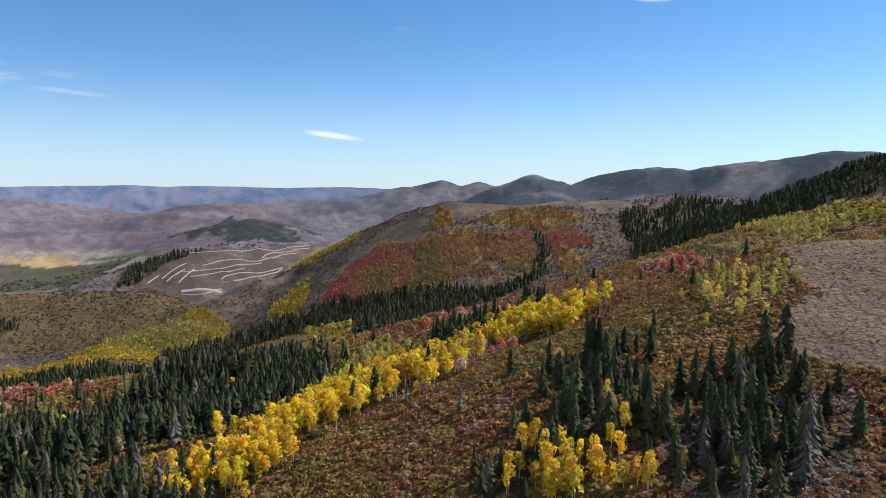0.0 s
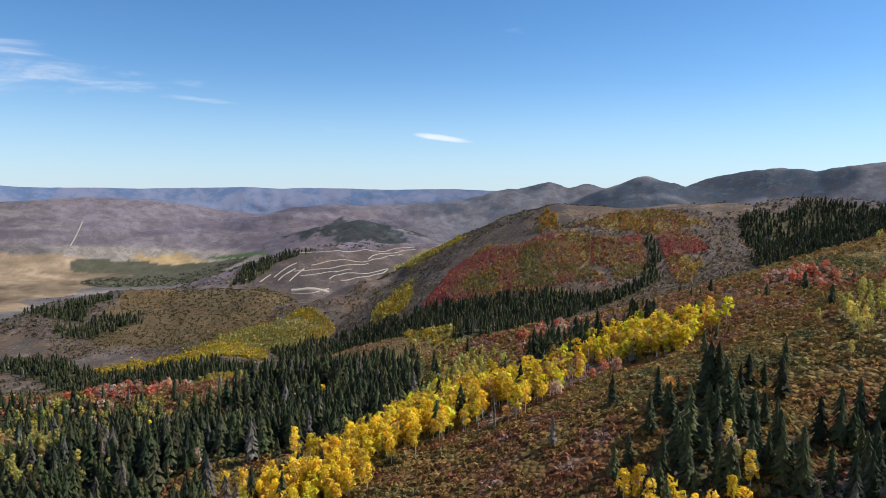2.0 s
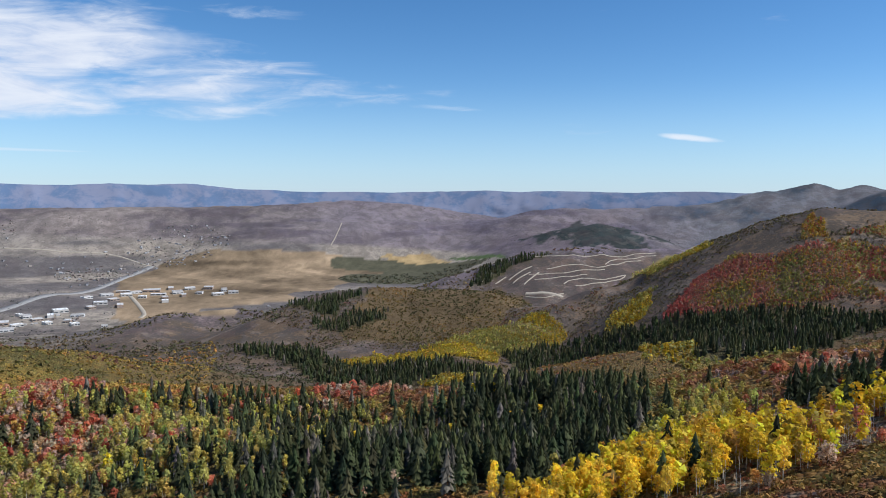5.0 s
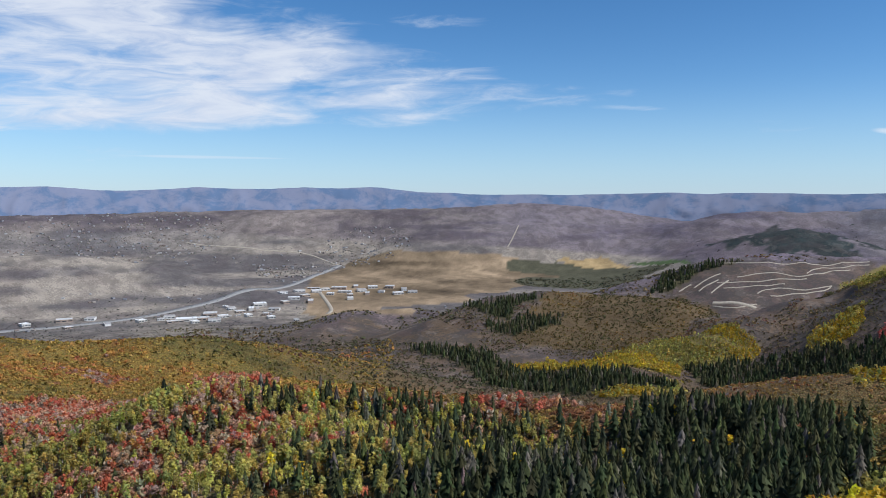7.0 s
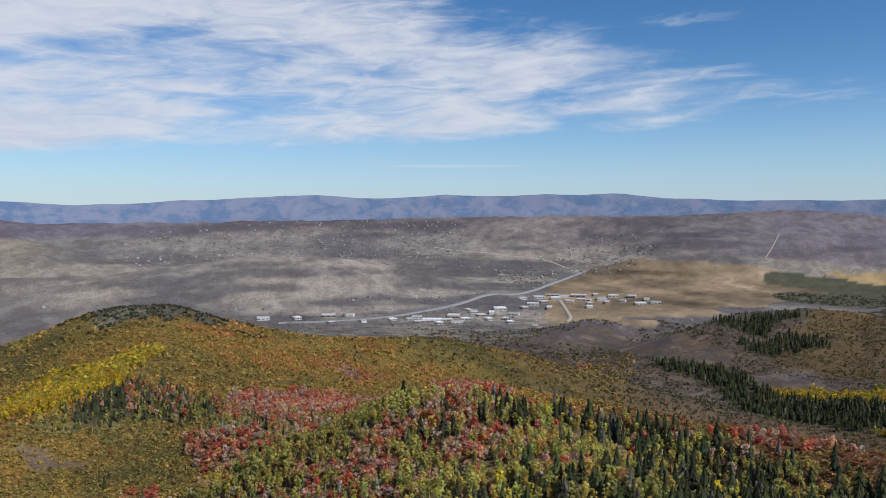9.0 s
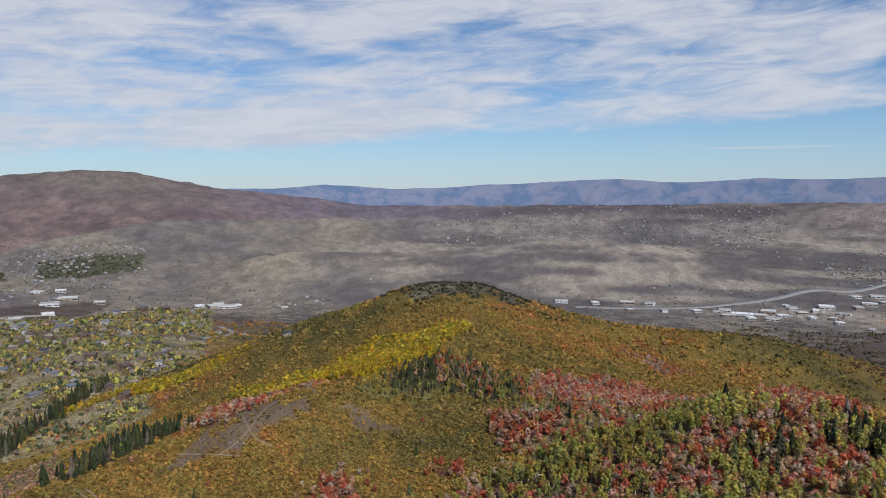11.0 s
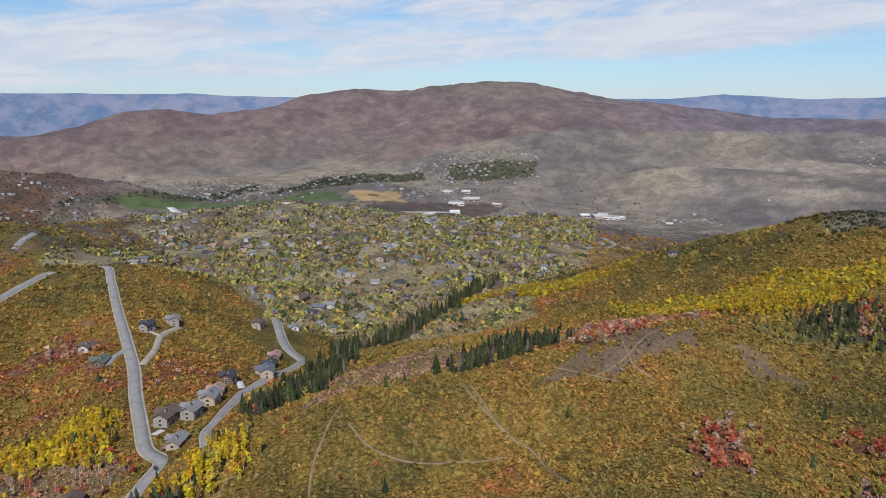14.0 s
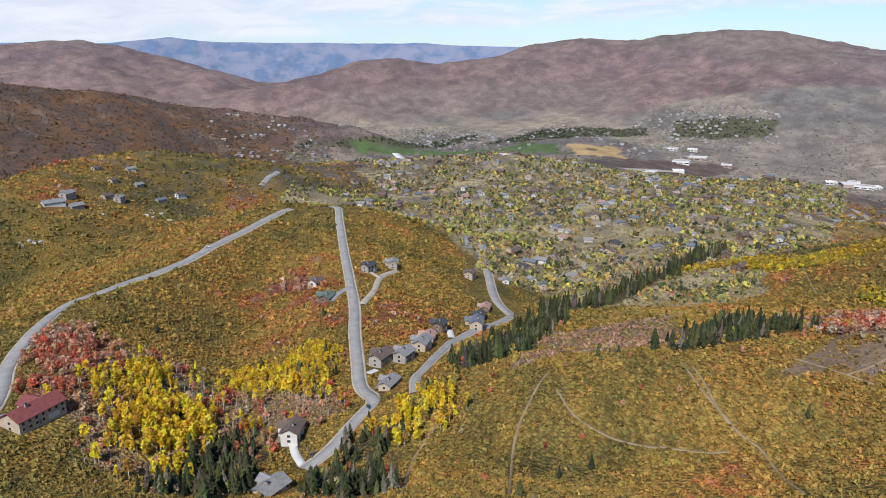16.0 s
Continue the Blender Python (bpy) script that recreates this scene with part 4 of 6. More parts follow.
# ---- roads, tracks and buildings in plan ----
ROADS = [
    ("road", "asphalt", 8, [(-293, -189), (-314, -191), (-340, -198), (-355, -204), (-364, -225), (-389, -256), (-418, -291), (-455, -333), (-499, -389), (-555, -461), (-616, -538), (-661, -595), (-660, -615)]),
    ("road", "asphalt", 9, [(-174, -278), (-204, -330), (-220, -366), (-248, -406), (-293, -468), (-334, -483), (-393, -505), (-486, -563), (-554, -603), (-608, -634), (-624, -639)]),
    ("road", "asphalt", 9, [(-804, -965), (-833, -984), (-868, -1002)]),
    ("road", "asphalt", 9, [(-598, -283), (-620, -316), (-673, -366), (-733, -420), (-755, -445), (-930, -563), (-1070, -634), (-1160, -694)]),
    ("road", "asphalt", 6, [(-366, -181), (-387, -201), (-405, -209), (-458, -239), (-486, -250), (-598, -283)]),
    ("road", "asphalt", 9, [(-752, -462), (-906, -600), (-1023, -725)]),
    ("road", "asphalt", 9, [(-1164, -560), (-1244, -607), (-1306, -629)]),
    ("road", "asphalt", 9, [(-843, -375), (-921, -397), (-977, -423)]),
    ("road", "asphalt", 9, [(-881, -407), (-991, -512), (-1012, -552)]),
    ("driveway", "gravel", 5, [(-459, -329), (-491, -349), (-522, -374), (-558, -389)]),
    ("driveway", "gravel", 4, [(-522, -374), (-523, -389)]),
    ("driveway", "asphalt", 5, [(-449, -355), (-466, -365), (-483, -368)]),
    ("driveway", "asphalt", 5, [(-188, -301), (-198, -299), (-204, -298)]),
    ("driveway", "concrete", 4, [(-306, -216), (-301, -208), (-295, -193)]),
    ("driveway", "concrete", 4, [(-380, -237), (-388, -237)]),
    ("driveway", "concrete", 5, [(-479, -252), (-490, -264)]),
    ("road", "asphalt", 9, [(-1185, -288), (-1200, -343), (-1250, -393), (-1309, -395)]),
    ("road", "asphalt", 9, [(-1405, -215), (-1605, -198), (-1659, -235)]),
    ("highway", "asphalt", 34, [(-2663, 868), (-2600, 1075), (-2579, 1306), (-2645, 1647), (-2690, 1953), (-2903, 2376), (-2973, 2585)]),
    ("road", "gravel", 16, [(-2632, 2161), (-2223, 1907), (-2121, 1809)]),
    ("road", "gravel", 10, [(-2973, 2585), (-3239, 2565), (-3493, 2367), (-3806, 2164)]),
    ("trail", "earth", 1.4, [(-939, -134), (-879, -111), (-824, -89)]),
    ("trail", "earth", 1.4, [(-879, -256), (-844, -230), (-815, -205)]),
    ("trail", "earth", 1.4, [(-403, -117), (-372, -108), (-354, -103), (-336, -93), (-284, -57)]),
    ("trail", "earth", 1.4, [(-384, -101), (-376, -86), (-375, -71), (-378, -59), (-384, -46)]),
    ("trail", "earth", 1.4, [(-437, -54), (-418, -33), (-411, -19), (-405, -5), (-370, 19)]),
    ("trail", "earth", 1.4, [(-385, -46), (-393, -30), (-400, -20)]),
    ("trail", "earth", 1.4, [(-344, -145), (-329, -142), (-312, -134), (-268, -96)]),
    ("trail", "earth", 1.4, [(-465, 9), (-486, 22), (-530, 34)]),
    ("trail", "earth", 1.4, [(-503, 16), (-482, 26), (-474, 38)]),
    ("trail", "earth", 1.4, [(-465, -14), (-465, 2), (-466, 21)]),
    ("trail", "earth", 1.4, [(-438, -61), (-423, -43), (-414, -25)]),
    ("trail", "earth", 1.4, [(-530, 34), (-610, 45), (-542, 59)]),
    ("track", "gravel", 2.4, [(-640, 2057), (-622, 2111), (-551, 2177), (-508, 2257)]),
    ("track", "gravel", 2.1, [(-717, 2125), (-637, 2220), (-577, 2276), (-505, 2453)]),
    ("track", "gravel", 1.9, [(-750, 2063), (-651, 2147), (-572, 2256)]),
    ("track", "gravel", 1.9, [(-781, 2197), (-657, 2290), (-481, 2580)]),
    ("track", "gravel", 2.1, [(-581, 2288), (-564, 2374), (-475, 2548)]),
    ("track", "gravel", 2.4, [(-608, 2066), (-570, 2117), (-514, 2210), (-508, 2257)]),
    ("track", "gravel", 3.0, [(-710, 1934), (-652, 1938), (-623, 2003)]),
    ("track", "gravel", 1.9, [(-722, 2037), (-655, 2101), (-602, 2164)]),
    ("track", "gravel", 3.0, [(-798, 2023), (-779, 2092), (-764, 2125)]),
    ("firebreak", "gravel", 5, [(-2426, 3467), (-2391, 3376), (-2346, 3252)]),
    ("ramp", "gravel", 3.5, [(-753, 2082), (-777, 2003)]),
    ("ramp", "gravel", 3.5, [(-730, 2094), (-740, 1997)]),
    ("ramp", "gravel", 3.5, [(-875, 2072), (-876, 2002)]),
    ("ramp", "gravel", 3.5, [(-818, 2050), (-829, 1995)]),
    ("yard", "gravel", 16, [(-718, 1954), (-615, 1978)]),
    ("yard", "gravel", 50, [(-2049, -938), (-2348, -891)]),
    ("yard", "concrete", 26, [(-1857, -1701), (-1523, -971)]),
]
HOUSES = [  # x, y, length, depth, storeys, turn, roof, wall
    (-206, -287, 26, 13, 2, 20, "red", "tan"),
    (-308, -218, 17, 11, 2, 35, "brown", "white"),
    (-266, -179, 18, 12, 1, 10, "grey", "tan"),
    (-524, -391, 15, 10, 2, 10, "dark", "stone"),
    (-562, -398, 15, 10, 2, 40, "grey", "stone"),
    (-474, -404, 15, 10, 1, 15, "brown", "white"),
    (-453, -365, 17, 11, 1, 30, "green", "brown"),
    (-398, -243, 19, 11, 2, 15, "brown", "stone"),
    (-411, -235, 15, 11, 2, 15, "grey", "stone"),
    (-372, -209, 16, 9, 1, 20, "grey", "tan"),
    (-438, -244, 17, 11, 2, 25, "grey", "tan"),
    (-459, -257, 13, 10, 1, 30, "pink", "tan"),
    (-481, -266, 13, 10, 2, 20, "dark", "brown"),
    (-522, -263, 17, 12, 2, 35, "slate", "tan"),
    (-554, -285, 15, 9, 1, 30, "dark", "brown"),
    (-582, -301, 15, 9, 1, 30, "pink", "brown"),
    (-652, -376, 15, 10, 2, 20, "brown", "tan"),
    (-697, -364, 12, 9, 1, 40, "grey", "white"),
    (-748, -348, 13, 9, 2, 30, "green", "tan"),
    (-756, -370, 12, 9, 1, 60, "grey", "white"),
    (-430, -855, 30, 14, 1, 0, "grey", "white"),
    (-458, -883, 22, 14, 2, 30, "grey", "stone"),
    (-454, -849, 20, 12, 1, 10, "grey", "stone"),
    (-513, -896, 18, 12, 1, 20, "brown", "tan"),
    (-525, -887, 16, 12, 2, 40, "grey", "stone"),
    (-594, -908, 18, 10, 1, 10, "slate", "tan"),
    (-638, -932, 18, 10, 2, 10, "brown", "white"),
    (-611, -1029, 16, 10, 1, 0, "grey", "white"),
    (-556, -971, 16, 10, 1, 30, "brown", "tan"),
    (-590, -964, 15, 10, 1, 15, "grey", "stone"),
    (-555, -1020, 14, 10, 1, 15, "brown", "tan"),
    (-1593, -374, 16, 11, 1, 20, "brown", "tan"),
    (-1610, -327, 16, 11, 1, 10, "grey", "tan"),
    (-1529, -405, 16, 11, 1, 30, "brown", "stone"),
    (-1373, -240, 16, 11, 2, 0, "brown", "tan"),
    (-1307, -265, 16, 11, 1, 40, "dark", "brown"),
    (-1576, -217, 16, 11, 1, 15, "grey", "white"),
    (-1604, -172, 16, 11, 1, 15, "brown", "tan"),
    (-1610, -123, 16, 11, 1, 15, "dark", "brown"),
    (-1233, -274, 16, 11, 1, 25, "grey", "stone"),
    (-1484, -439, 15, 10, 1, 20, "slate", "tan"),
    (-1382, -447, 15, 10, 1, 35, "brown", "tan"),
    (-1620, -265, 15, 10, 1, 0, "grey", "stone"),
    (-1303, -312, 14, 10, 1, 0, "brown", "white"),
    (-968, -6, 14, 10, 1, 0, "dark", "tan"),
]
SHEDS = [  # x, y, length, depth, height, turn
    (-2401, 1387, 72, 40, 9, -3),
    (-2433, 1501, 49, 45, 9, -3),
    (-2492, 1370, 39, 30, 8, -3),
    (-2447, 1729, 50, 40, 10, 10),
    (-2411, 1826, 28, 30, 8, 25),
    (-2472, 1617, 29, 35, 8, 10),
    (-2307, 1584, 23, 30, 8, 25),
    (-2280, 1640, 23, 30, 8, -10),
    (-2092, 1642, 19, 20, 6, 0),
    (-2545, 2092, 43, 35, 9, 8),
    (-2542, 2220, 70, 40, 9, -7),
    (-2420, 2250, 42, 40, 10, 8),
    (-2445, 2342, 44, 30, 9, 5),
    (-2387, 2395, 41, 40, 10, -10),
    (-2298, 2399, 24, 35, 10, 5),
    (-2309, 2085, 27, 25, 9, 95),
    (-2479, 1978, 39, 25, 8, 30),
    (-2573, 1929, 38, 25, 7, 32),
    (-2453, 2096, 32, 25, 8, -7),
    (-2371, 2139, 25, 25, 8, 8),
    (-2228, 2382, 42, 30, 8, 0),
    (-2518, 1620, 16, 25, 7, 32),
    (-2564, 1043, 28, 20, 6, 25),
    (-2526, 1159, 40, 20, 6, 98),
    (-2501, 1268, 32, 25, 7, 30),
    (-2749, -990, 66, 45, 9, -5),
    (-2598, -990, 60, 40, 9, -5),
    (-2326, -881, 38, 35, 8, 95),
    (-2727, -874, 38, 30, 8, 0),
    (-2829, -1128, 41, 30, 8, -15),
    (-2895, -1075, 38, 30, 8, 0),
    (-2770, -482, 58, 40, 9, 105),
    (-2768, -431, 59, 35, 9, -5),
    (-2773, -534, 35, 30, 8, 10),
    (-2054, -849, 37, 30, 7, -15),
    (-2815, -474, 39, 30, 9, 0),
    (-2782, -400, 29, 30, 8, 20),
    (-2725, -217, 25, 25, 8, 0),
    (-2736, 833, 48, 30, 8, 0),
    (-2695, 953, 28, 30, 8, 20),
    (-2681, 1076, 53, 30, 8, 0),
    (-2651, 1154, 33, 30, 8, -15),
    (-2336, 1384, 27, 24, 8, 15),
    (-2404, 1345, 57, 21, 6, 15),
    (-2477, 1330, 25, 19, 6, 0),
    (-2358, 1510, 37, 24, 8, 15),
    (-2397, 1606, 34, 29, 6, 15),
    (-2342, 1723, 45, 23, 7, -10),
    (-2446, 1895, 49, 25, 9, 0),
    (-2370, 1923, 57, 22, 9, 90),
    (-2565, 2156, 44, 24, 8, 15),
    (-2452, 2177, 60, 23, 6, -10),
    (-2345, 2216, 45, 18, 9, 90),
    (-2334, 2291, 28, 28, 8, -10),
    (-2250, 2314, 47, 28, 8, 15),
    (-2621, 2136, 56, 18, 6, 0),
    (-2600, 2040, 48, 22, 9, 15),
    (-2413, 1667, 45, 20, 8, 90),
    (-2375, 1439, 45, 30, 8, 15),
    (-2314, 1448, 44, 30, 9, 0),
    (-2213, 1619, 26, 27, 7, 15),
    (-2522, 2306, 57, 21, 8, 90),
]
ROCKS = ((-545, -846, 3), (-563, -865, 3.5), (-565, -831, 2.5), (-562, -815, 2), (-607, -829, 2), (-631, -851, 2), (-368, -786, 3), (-380, -788, 3), (-428, -784, 2), (-481, -833, 2), )
CARS = ((-347, -200, 60), (-303, -195, 20), (-454, -545, 135), (-718, -399, 100), )

SURFACE = {"asphalt": ASPHALT, "gravel": GRAVEL, "earth": EARTH, "concrete": SLAB}
ROAD_LABEL = {"road": "worn grey asphalt road with pale gravel shoulders", "driveway": "private driveway branching off the hillside road", "highway": "wide grey highway along the valley floor",
              "trail": "narrow trodden earth trail through the scrub", "firebreak": "bare earth firebreak up a dry hill", "track": "pale graded dirt track on the quarried hill",
              "ramp": "pale graded ramp on the quarried hill", "yard": "flat graded gravel yard"}


def smooth_line(line, step):
    """The line as a curve through its points, in even short steps."""
    p = np.array(line, float)
    p = np.r_[[2 * p[0] - p[1]], p, [2 * p[-1] - p[-2]]]
    out = []
    for k in range(1, len(p) - 2):
        count = max(2, int(np.hypot(*(p[k + 1] - p[k])) / step))
        for s in np.arange(count) / count:
            out.append(0.5 * (2 * p[k] + (p[k + 1] - p[k - 1]) * s + (2 * p[k - 1] - 5 * p[k] + 4 * p[k + 1] - p[k + 2]) * s**2 + (3 * p[k] - p[k - 1] - 3 * p[k + 1] + p[k + 2]) * s**3))
    return np.array(out + [p[-2]])


def strip(name, line, offsets, lift, mat, parent=None):
    """A ribbon laid along a line: its cross section runs over the offsets, its edges turned down into the ground."""
    way = np.gradient(line, axis=0)
    way /= np.maximum(np.hypot(way[:, 0], way[:, 1]), 1e-6)[:, None]
    side = np.c_[-way[:, 1], way[:, 0]]
    level = lie(line[:, 0], line[:, 1])
    rows = []
    for k, off in enumerate(offsets):
        q = line + side * off
        own = 0.35 * level + 0.65 * lie(q[:, 0], q[:, 1])
        rows.append(np.c_[q, own + (lift if 0 < k < len(offsets) - 1 else -1.5)])
    count = len(line)
    n = np.arange(len(offsets) * count).reshape(len(offsets), count)
    ob = mesh_object(name, np.concatenate(rows), np.stack([n[:-1, :-1], n[:-1, 1:], n[1:, 1:], n[1:, :-1]], -1).reshape(-1, 4)[:, ::-1], mat)
    ob.parent = parent
    return ob


BARE = []
for kind, surface, width, line in ROADS:
    far = np.hypot(line[0][0] - CENTRE[0], line[0][1] - CENTRE[1])
    curve = smooth_line(line, 4 if far < 1200 else 20)
    BARE.append(([tuple(q) for q in curve[::3]] + [tuple(curve[-1])], width / 2 + (20 if kind == "road" and far > 560 else 2.2 if kind in ("road", "driveway") else 0.8)))
    half, lift = width / 2, 0.4 if far < 500 else 0.8 if far < 1200 else 1.5
    if kind == "trail":
        lift, half = 0.14, half - 0.2
    if kind == "road" and far < 1200:
        half -= 0.6
    top = strip(kind, curve, (-half - 0.4, -half, 0, half, half + 0.4), lift, SURFACE[surface])
    tagged(top, ROAD_LABEL[kind], kind, kind="structure")
    if kind == "road" and far < 1200:
        strip("shoulder", curve, (-half - 2.0, -half - 1.3, -half + 0.1, -half + 0.3), lift - 0.12, GRAVEL, top)
        strip("shoulder", curve, (half - 0.3, half - 0.1, half + 1.3, half + 2.0), lift - 0.12, GRAVEL, top)
for x, y, length, depth, storeys, turn, roof, wall in HOUSES:
    BARE.append(([(x - 1, y), (x + 1, y)], max(length, depth) * 0.62))
# ---- plants ----

def conifer_shape(rng, tiers, sides, wide=0.165):
    """Drooping boughs in rising tiers round a slim core, longest a quarter of the way up."""
    points, faces, shade = [], [], []
    for i in range(tiers):
        up = 0.05 + 0.93 * i / tiers
        reach = wide * min(1.0, 0.55 + 3.0 * up) * (1 - up) ** 0.75 + 0.010
        step, start = 0.93 / tiers, rng.uniform(0, 6.28)
        for k in range(sides):
            a = start + 6.283 * k / sides + rng.uniform(-0.35, 0.35)
            far, half = reach * rng.uniform(0.68, 1.28), 3.6 / sides * rng.uniform(0.75, 1.15)
            low, first = up + step * rng.uniform(-0.45, 0.25), len(points)
            points.append((0, 0, min(up + step * rng.uniform(1.3, 1.9), 1.0)))
            for side, out, drop in ((-half, 0.66, 0.3), (0, 1.0, -0.15), (half, 0.66, 0.3)):
                points.append((far * out * math.cos(a + side), far * out * math.sin(a + side), max(low + drop * step, 0.02)))
            shade += [1.0] + [rng.uniform(0.75, 1.3)] * 3
            faces += [(first, first + 1, first + 2), (first, first + 2, first + 3)]
    return np.array(points), np.array(faces), np.array(shade)


def sprays(rng, count, spot, size):
    """Leafy sprays, each one a small tilted blade facing outwards. spot() gives a place and the way it faces."""
    points, faces, shade = [], [], []
    for k in range(count):
        at, way = spot()
        way = Vector(way) + Vector((rng.uniform(-1, 1), rng.uniform(-1, 1), rng.uniform(-0.7, 1))) * 0.75
        turned, reach = way.to_track_quat("Z", "Y").to_matrix(), size * rng.uniform(0.65, 1.4)
        start = rng.uniform(0, 6.28)
        for n in range(3):
            a, far = start + 2.094 * n + rng.uniform(-0.4, 0.4), reach * rng.uniform(0.75, 1.2)
            points.append(tuple(Vector(at) + turned @ Vector((far * math.cos(a), far * math.sin(a), 0))))
        faces.append((3 * k, 3 * k + 1, 3 * k + 2))
        shade += [rng.uniform(0.75, 1.25)] * 3
    return np.array(points), np.array(faces), np.array(shade)


def leafy_shape(rng, count, low, wide, size, lean=0.0, boughs=7):
    """A crown of many sprays on a few boughs between low and 1, with gaps and an uneven outline."""
    heads = []
    for k in range(boughs):
        up, a = (k + rng.uniform(0.2, 0.8)) / boughs, rng.uniform(0, 6.28)
        reach = wide * math.sqrt(max(0.06, 1 - (2 * up - 0.85) ** 2)) * rng.uniform(0.25, 0.75)
        heads.append((Vector((reach * math.cos(a) + lean * up, reach * math.sin(a), low + (1 - low) * (0.1 + 0.82 * up))), wide * rng.uniform(0.45, 0.75)))

    def spot():
        head, reach = heads[rng.randrange(boughs)]
        way = Vector((rng.gauss(0, 1), rng.gauss(0, 1), rng.gauss(0.35, 0.9))).normalized()
        return head + way * reach * rng.uniform(0.6, 1.1), way

    return sprays(rng, count, spot, size)


def bush_shape(rng, count=8):
    """A low scrub mound of leafy sprays."""
    lobes = [(rng.uniform(-0.4, 0.4), rng.uniform(-0.4, 0.4), rng.uniform(0.1, 0.45)) for _ in range(3)]

    def spot():
        lobe = Vector(lobes[rng.randrange(3)])
        way = Vector((rng.gauss(0, 1), rng.gauss(0, 1), abs(rng.gauss(0.5, 0.7)))).normalized()
        return lobe + way * rng.uniform(0.3, 0.5), way

    return sprays(rng, count, spot, 0.37 * (8 / count) ** 0.4)


def stem_shape(rng, height, base, top, lean=0.0, sides=5):
    points, faces = [], []
    for up, r in ((-0.03, base), (height * 0.5, (base + top) / 2), (height, top)):
        for k in range(sides):
            a = 6.283 * k / sides
            points.append((r * math.cos(a) + lean * up, r * math.sin(a), up))
    for ring in (0, sides):
        for k in range(sides):
            j = (k + 1) % sides
            faces += [(ring + k, ring + j, ring + sides + j), (ring + k, ring + sides + j, ring + sides + k)]
    return np.array(points), np.array(faces), np.ones(len(points))


def join_shapes(*shapes):
    points, faces, shade, count = [], [], [], 0
    for p, f, s in shapes:
        points.append(p)
        faces.append(f + count)
        shade.append(s)
        count += len(p)
    return np.concatenate(points), np.concatenate(faces), np.concatenate(shade)


def limbs_shape(rng, count, low, wide, thick):
    shapes = []
    for k in range(count):
        a, up = rng.uniform(0, 6.28), rng.uniform(low, 0.62)
        p, f, s = stem_shape(rng, 0.28, thick, thick * 0.4, 0, 3)
        turned = np.array(Euler((0, radians(rng.uniform(30, 55)), a)).to_matrix())
        shapes.append((p @ turned.T + (0, 0, up), f, s))
    return join_shapes(*shapes)


rng = random.Random(7)
FIR = [conifer_shape(rng, rng.randint(11, 14), 8, rng.uniform(0.19, 0.24)) for _ in range(6)]
FIR_MID = [conifer_shape(rng, rng.randint(8, 9), 6, rng.uniform(0.20, 0.27)) for _ in range(7)]
FIR_FAR = [conifer_shape(rng, 5, 4, 0.24) for _ in range(6)]
FIR_TINY = [conifer_shape(rng, 3, 3, 0.27) for _ in range(5)]
ASPEN = [leafy_shape(rng, 230, 0.30, 0.19, 0.045, rng.uniform(-0.03, 0.03), 9) for _ in range(6)]
ASPEN_MID = [leafy_shape(rng, 64, 0.26, 0.20, 0.085, rng.uniform(-0.04, 0.04), 7) for _ in range(8)]
ASPEN_FAR = [leafy_shape(rng, 30, 0.2, 0.22, 0.125, 0.0, 6) for _ in range(8)]
ASPEN_TINY = [leafy_shape(rng, 10, 0.2, 0.24, 0.24, 0.0, 4) for _ in range(8)]
MAPLE = [leafy_shape(rng, 200, 0.12, 0.40, 0.085, 0.0, 10) for _ in range(5)]
MAPLE_FAR = [leafy_shape(rng, 42, 0.12, 0.40, 0.17, 0.0, 8) for _ in range(8)]
BUSH_FAR = [bush_shape(rng, 10) for _ in range(10)]
BUSH_SMALL = [bush_shape(rng, 6) for _ in range(14)]


def spread_out(shapes, place, size, colour, seed, lean=None):
    """Many plants as one set of points, triangles and tints. place: x, y, z; size: across and up."""
    g = np.random.default_rng(seed)
    pick = g.integers(0, len(shapes), len(place))
    points, faces, tints, count = [], [], [], 0
    for k, (p, f, s) in enumerate(shapes):
        some = np.flatnonzero(pick == k)
        if not len(some):
            continue
        a = g.uniform(0, 6.283, len(some))
        c, w = np.cos(a)[:, None], np.sin(a)[:, None]
        x, y = p[:, 0] * c - p[:, 1] * w, p[:, 0] * w + p[:, 1] * c
        across, up = size[some, 0][:, None], size[some, 1][:, None]
        q = np.stack([x * across + place[some, 0][:, None], y * across + place[some, 1][:, None], p[:, 2] * up + place[some, 2][:, None]], -1)
        points.append(q.reshape(-1, 3))
        tints.append((colour[some][:, None, :] * s[None, :, None]).reshape(-1, 3))
        faces.append((f[None] + (np.arange(len(some)) * len(p))[:, None, None] + count).reshape(-1, 3))
        count += len(p) * len(some)
    return np.concatenate(points), np.concatenate(faces), np.clip(np.concatenate(tints), 0, 0.95)


def stuff(name, sets, mat, label, category, smooth=False):
    points = np.concatenate([s[0] for s in sets])
    steps = np.cumsum([0] + [len(s[0]) for s in sets[:-1]])
    ob = mesh_object(name, points, np.concatenate([s[1] + k for s, k in zip(sets, steps)]), mat, smooth)
    paint(ob, "tint", np.concatenate([s[2] for s in sets]))
    return tagged(ob, label, category, kind="stuff")


def palette(colours, weights, pick, seed, wild=0.16):
    """A colour for each plant: chosen by pick (0 to 1), each one a little lighter or darker."""
    g = np.random.default_rng(seed)
    edges = np.cumsum(weights) / np.sum(weights)
    c = np.array(colours)[np.minimum(np.searchsorted(edges, np.clip(pick, 0, 0.9999)), len(colours) - 1)]
    return c * (1 + wild * g.standard_normal((len(pick), 1))).clip(0.45, 1.7) * (1 + 0.07 * g.standard_normal((len(pick), 3)))


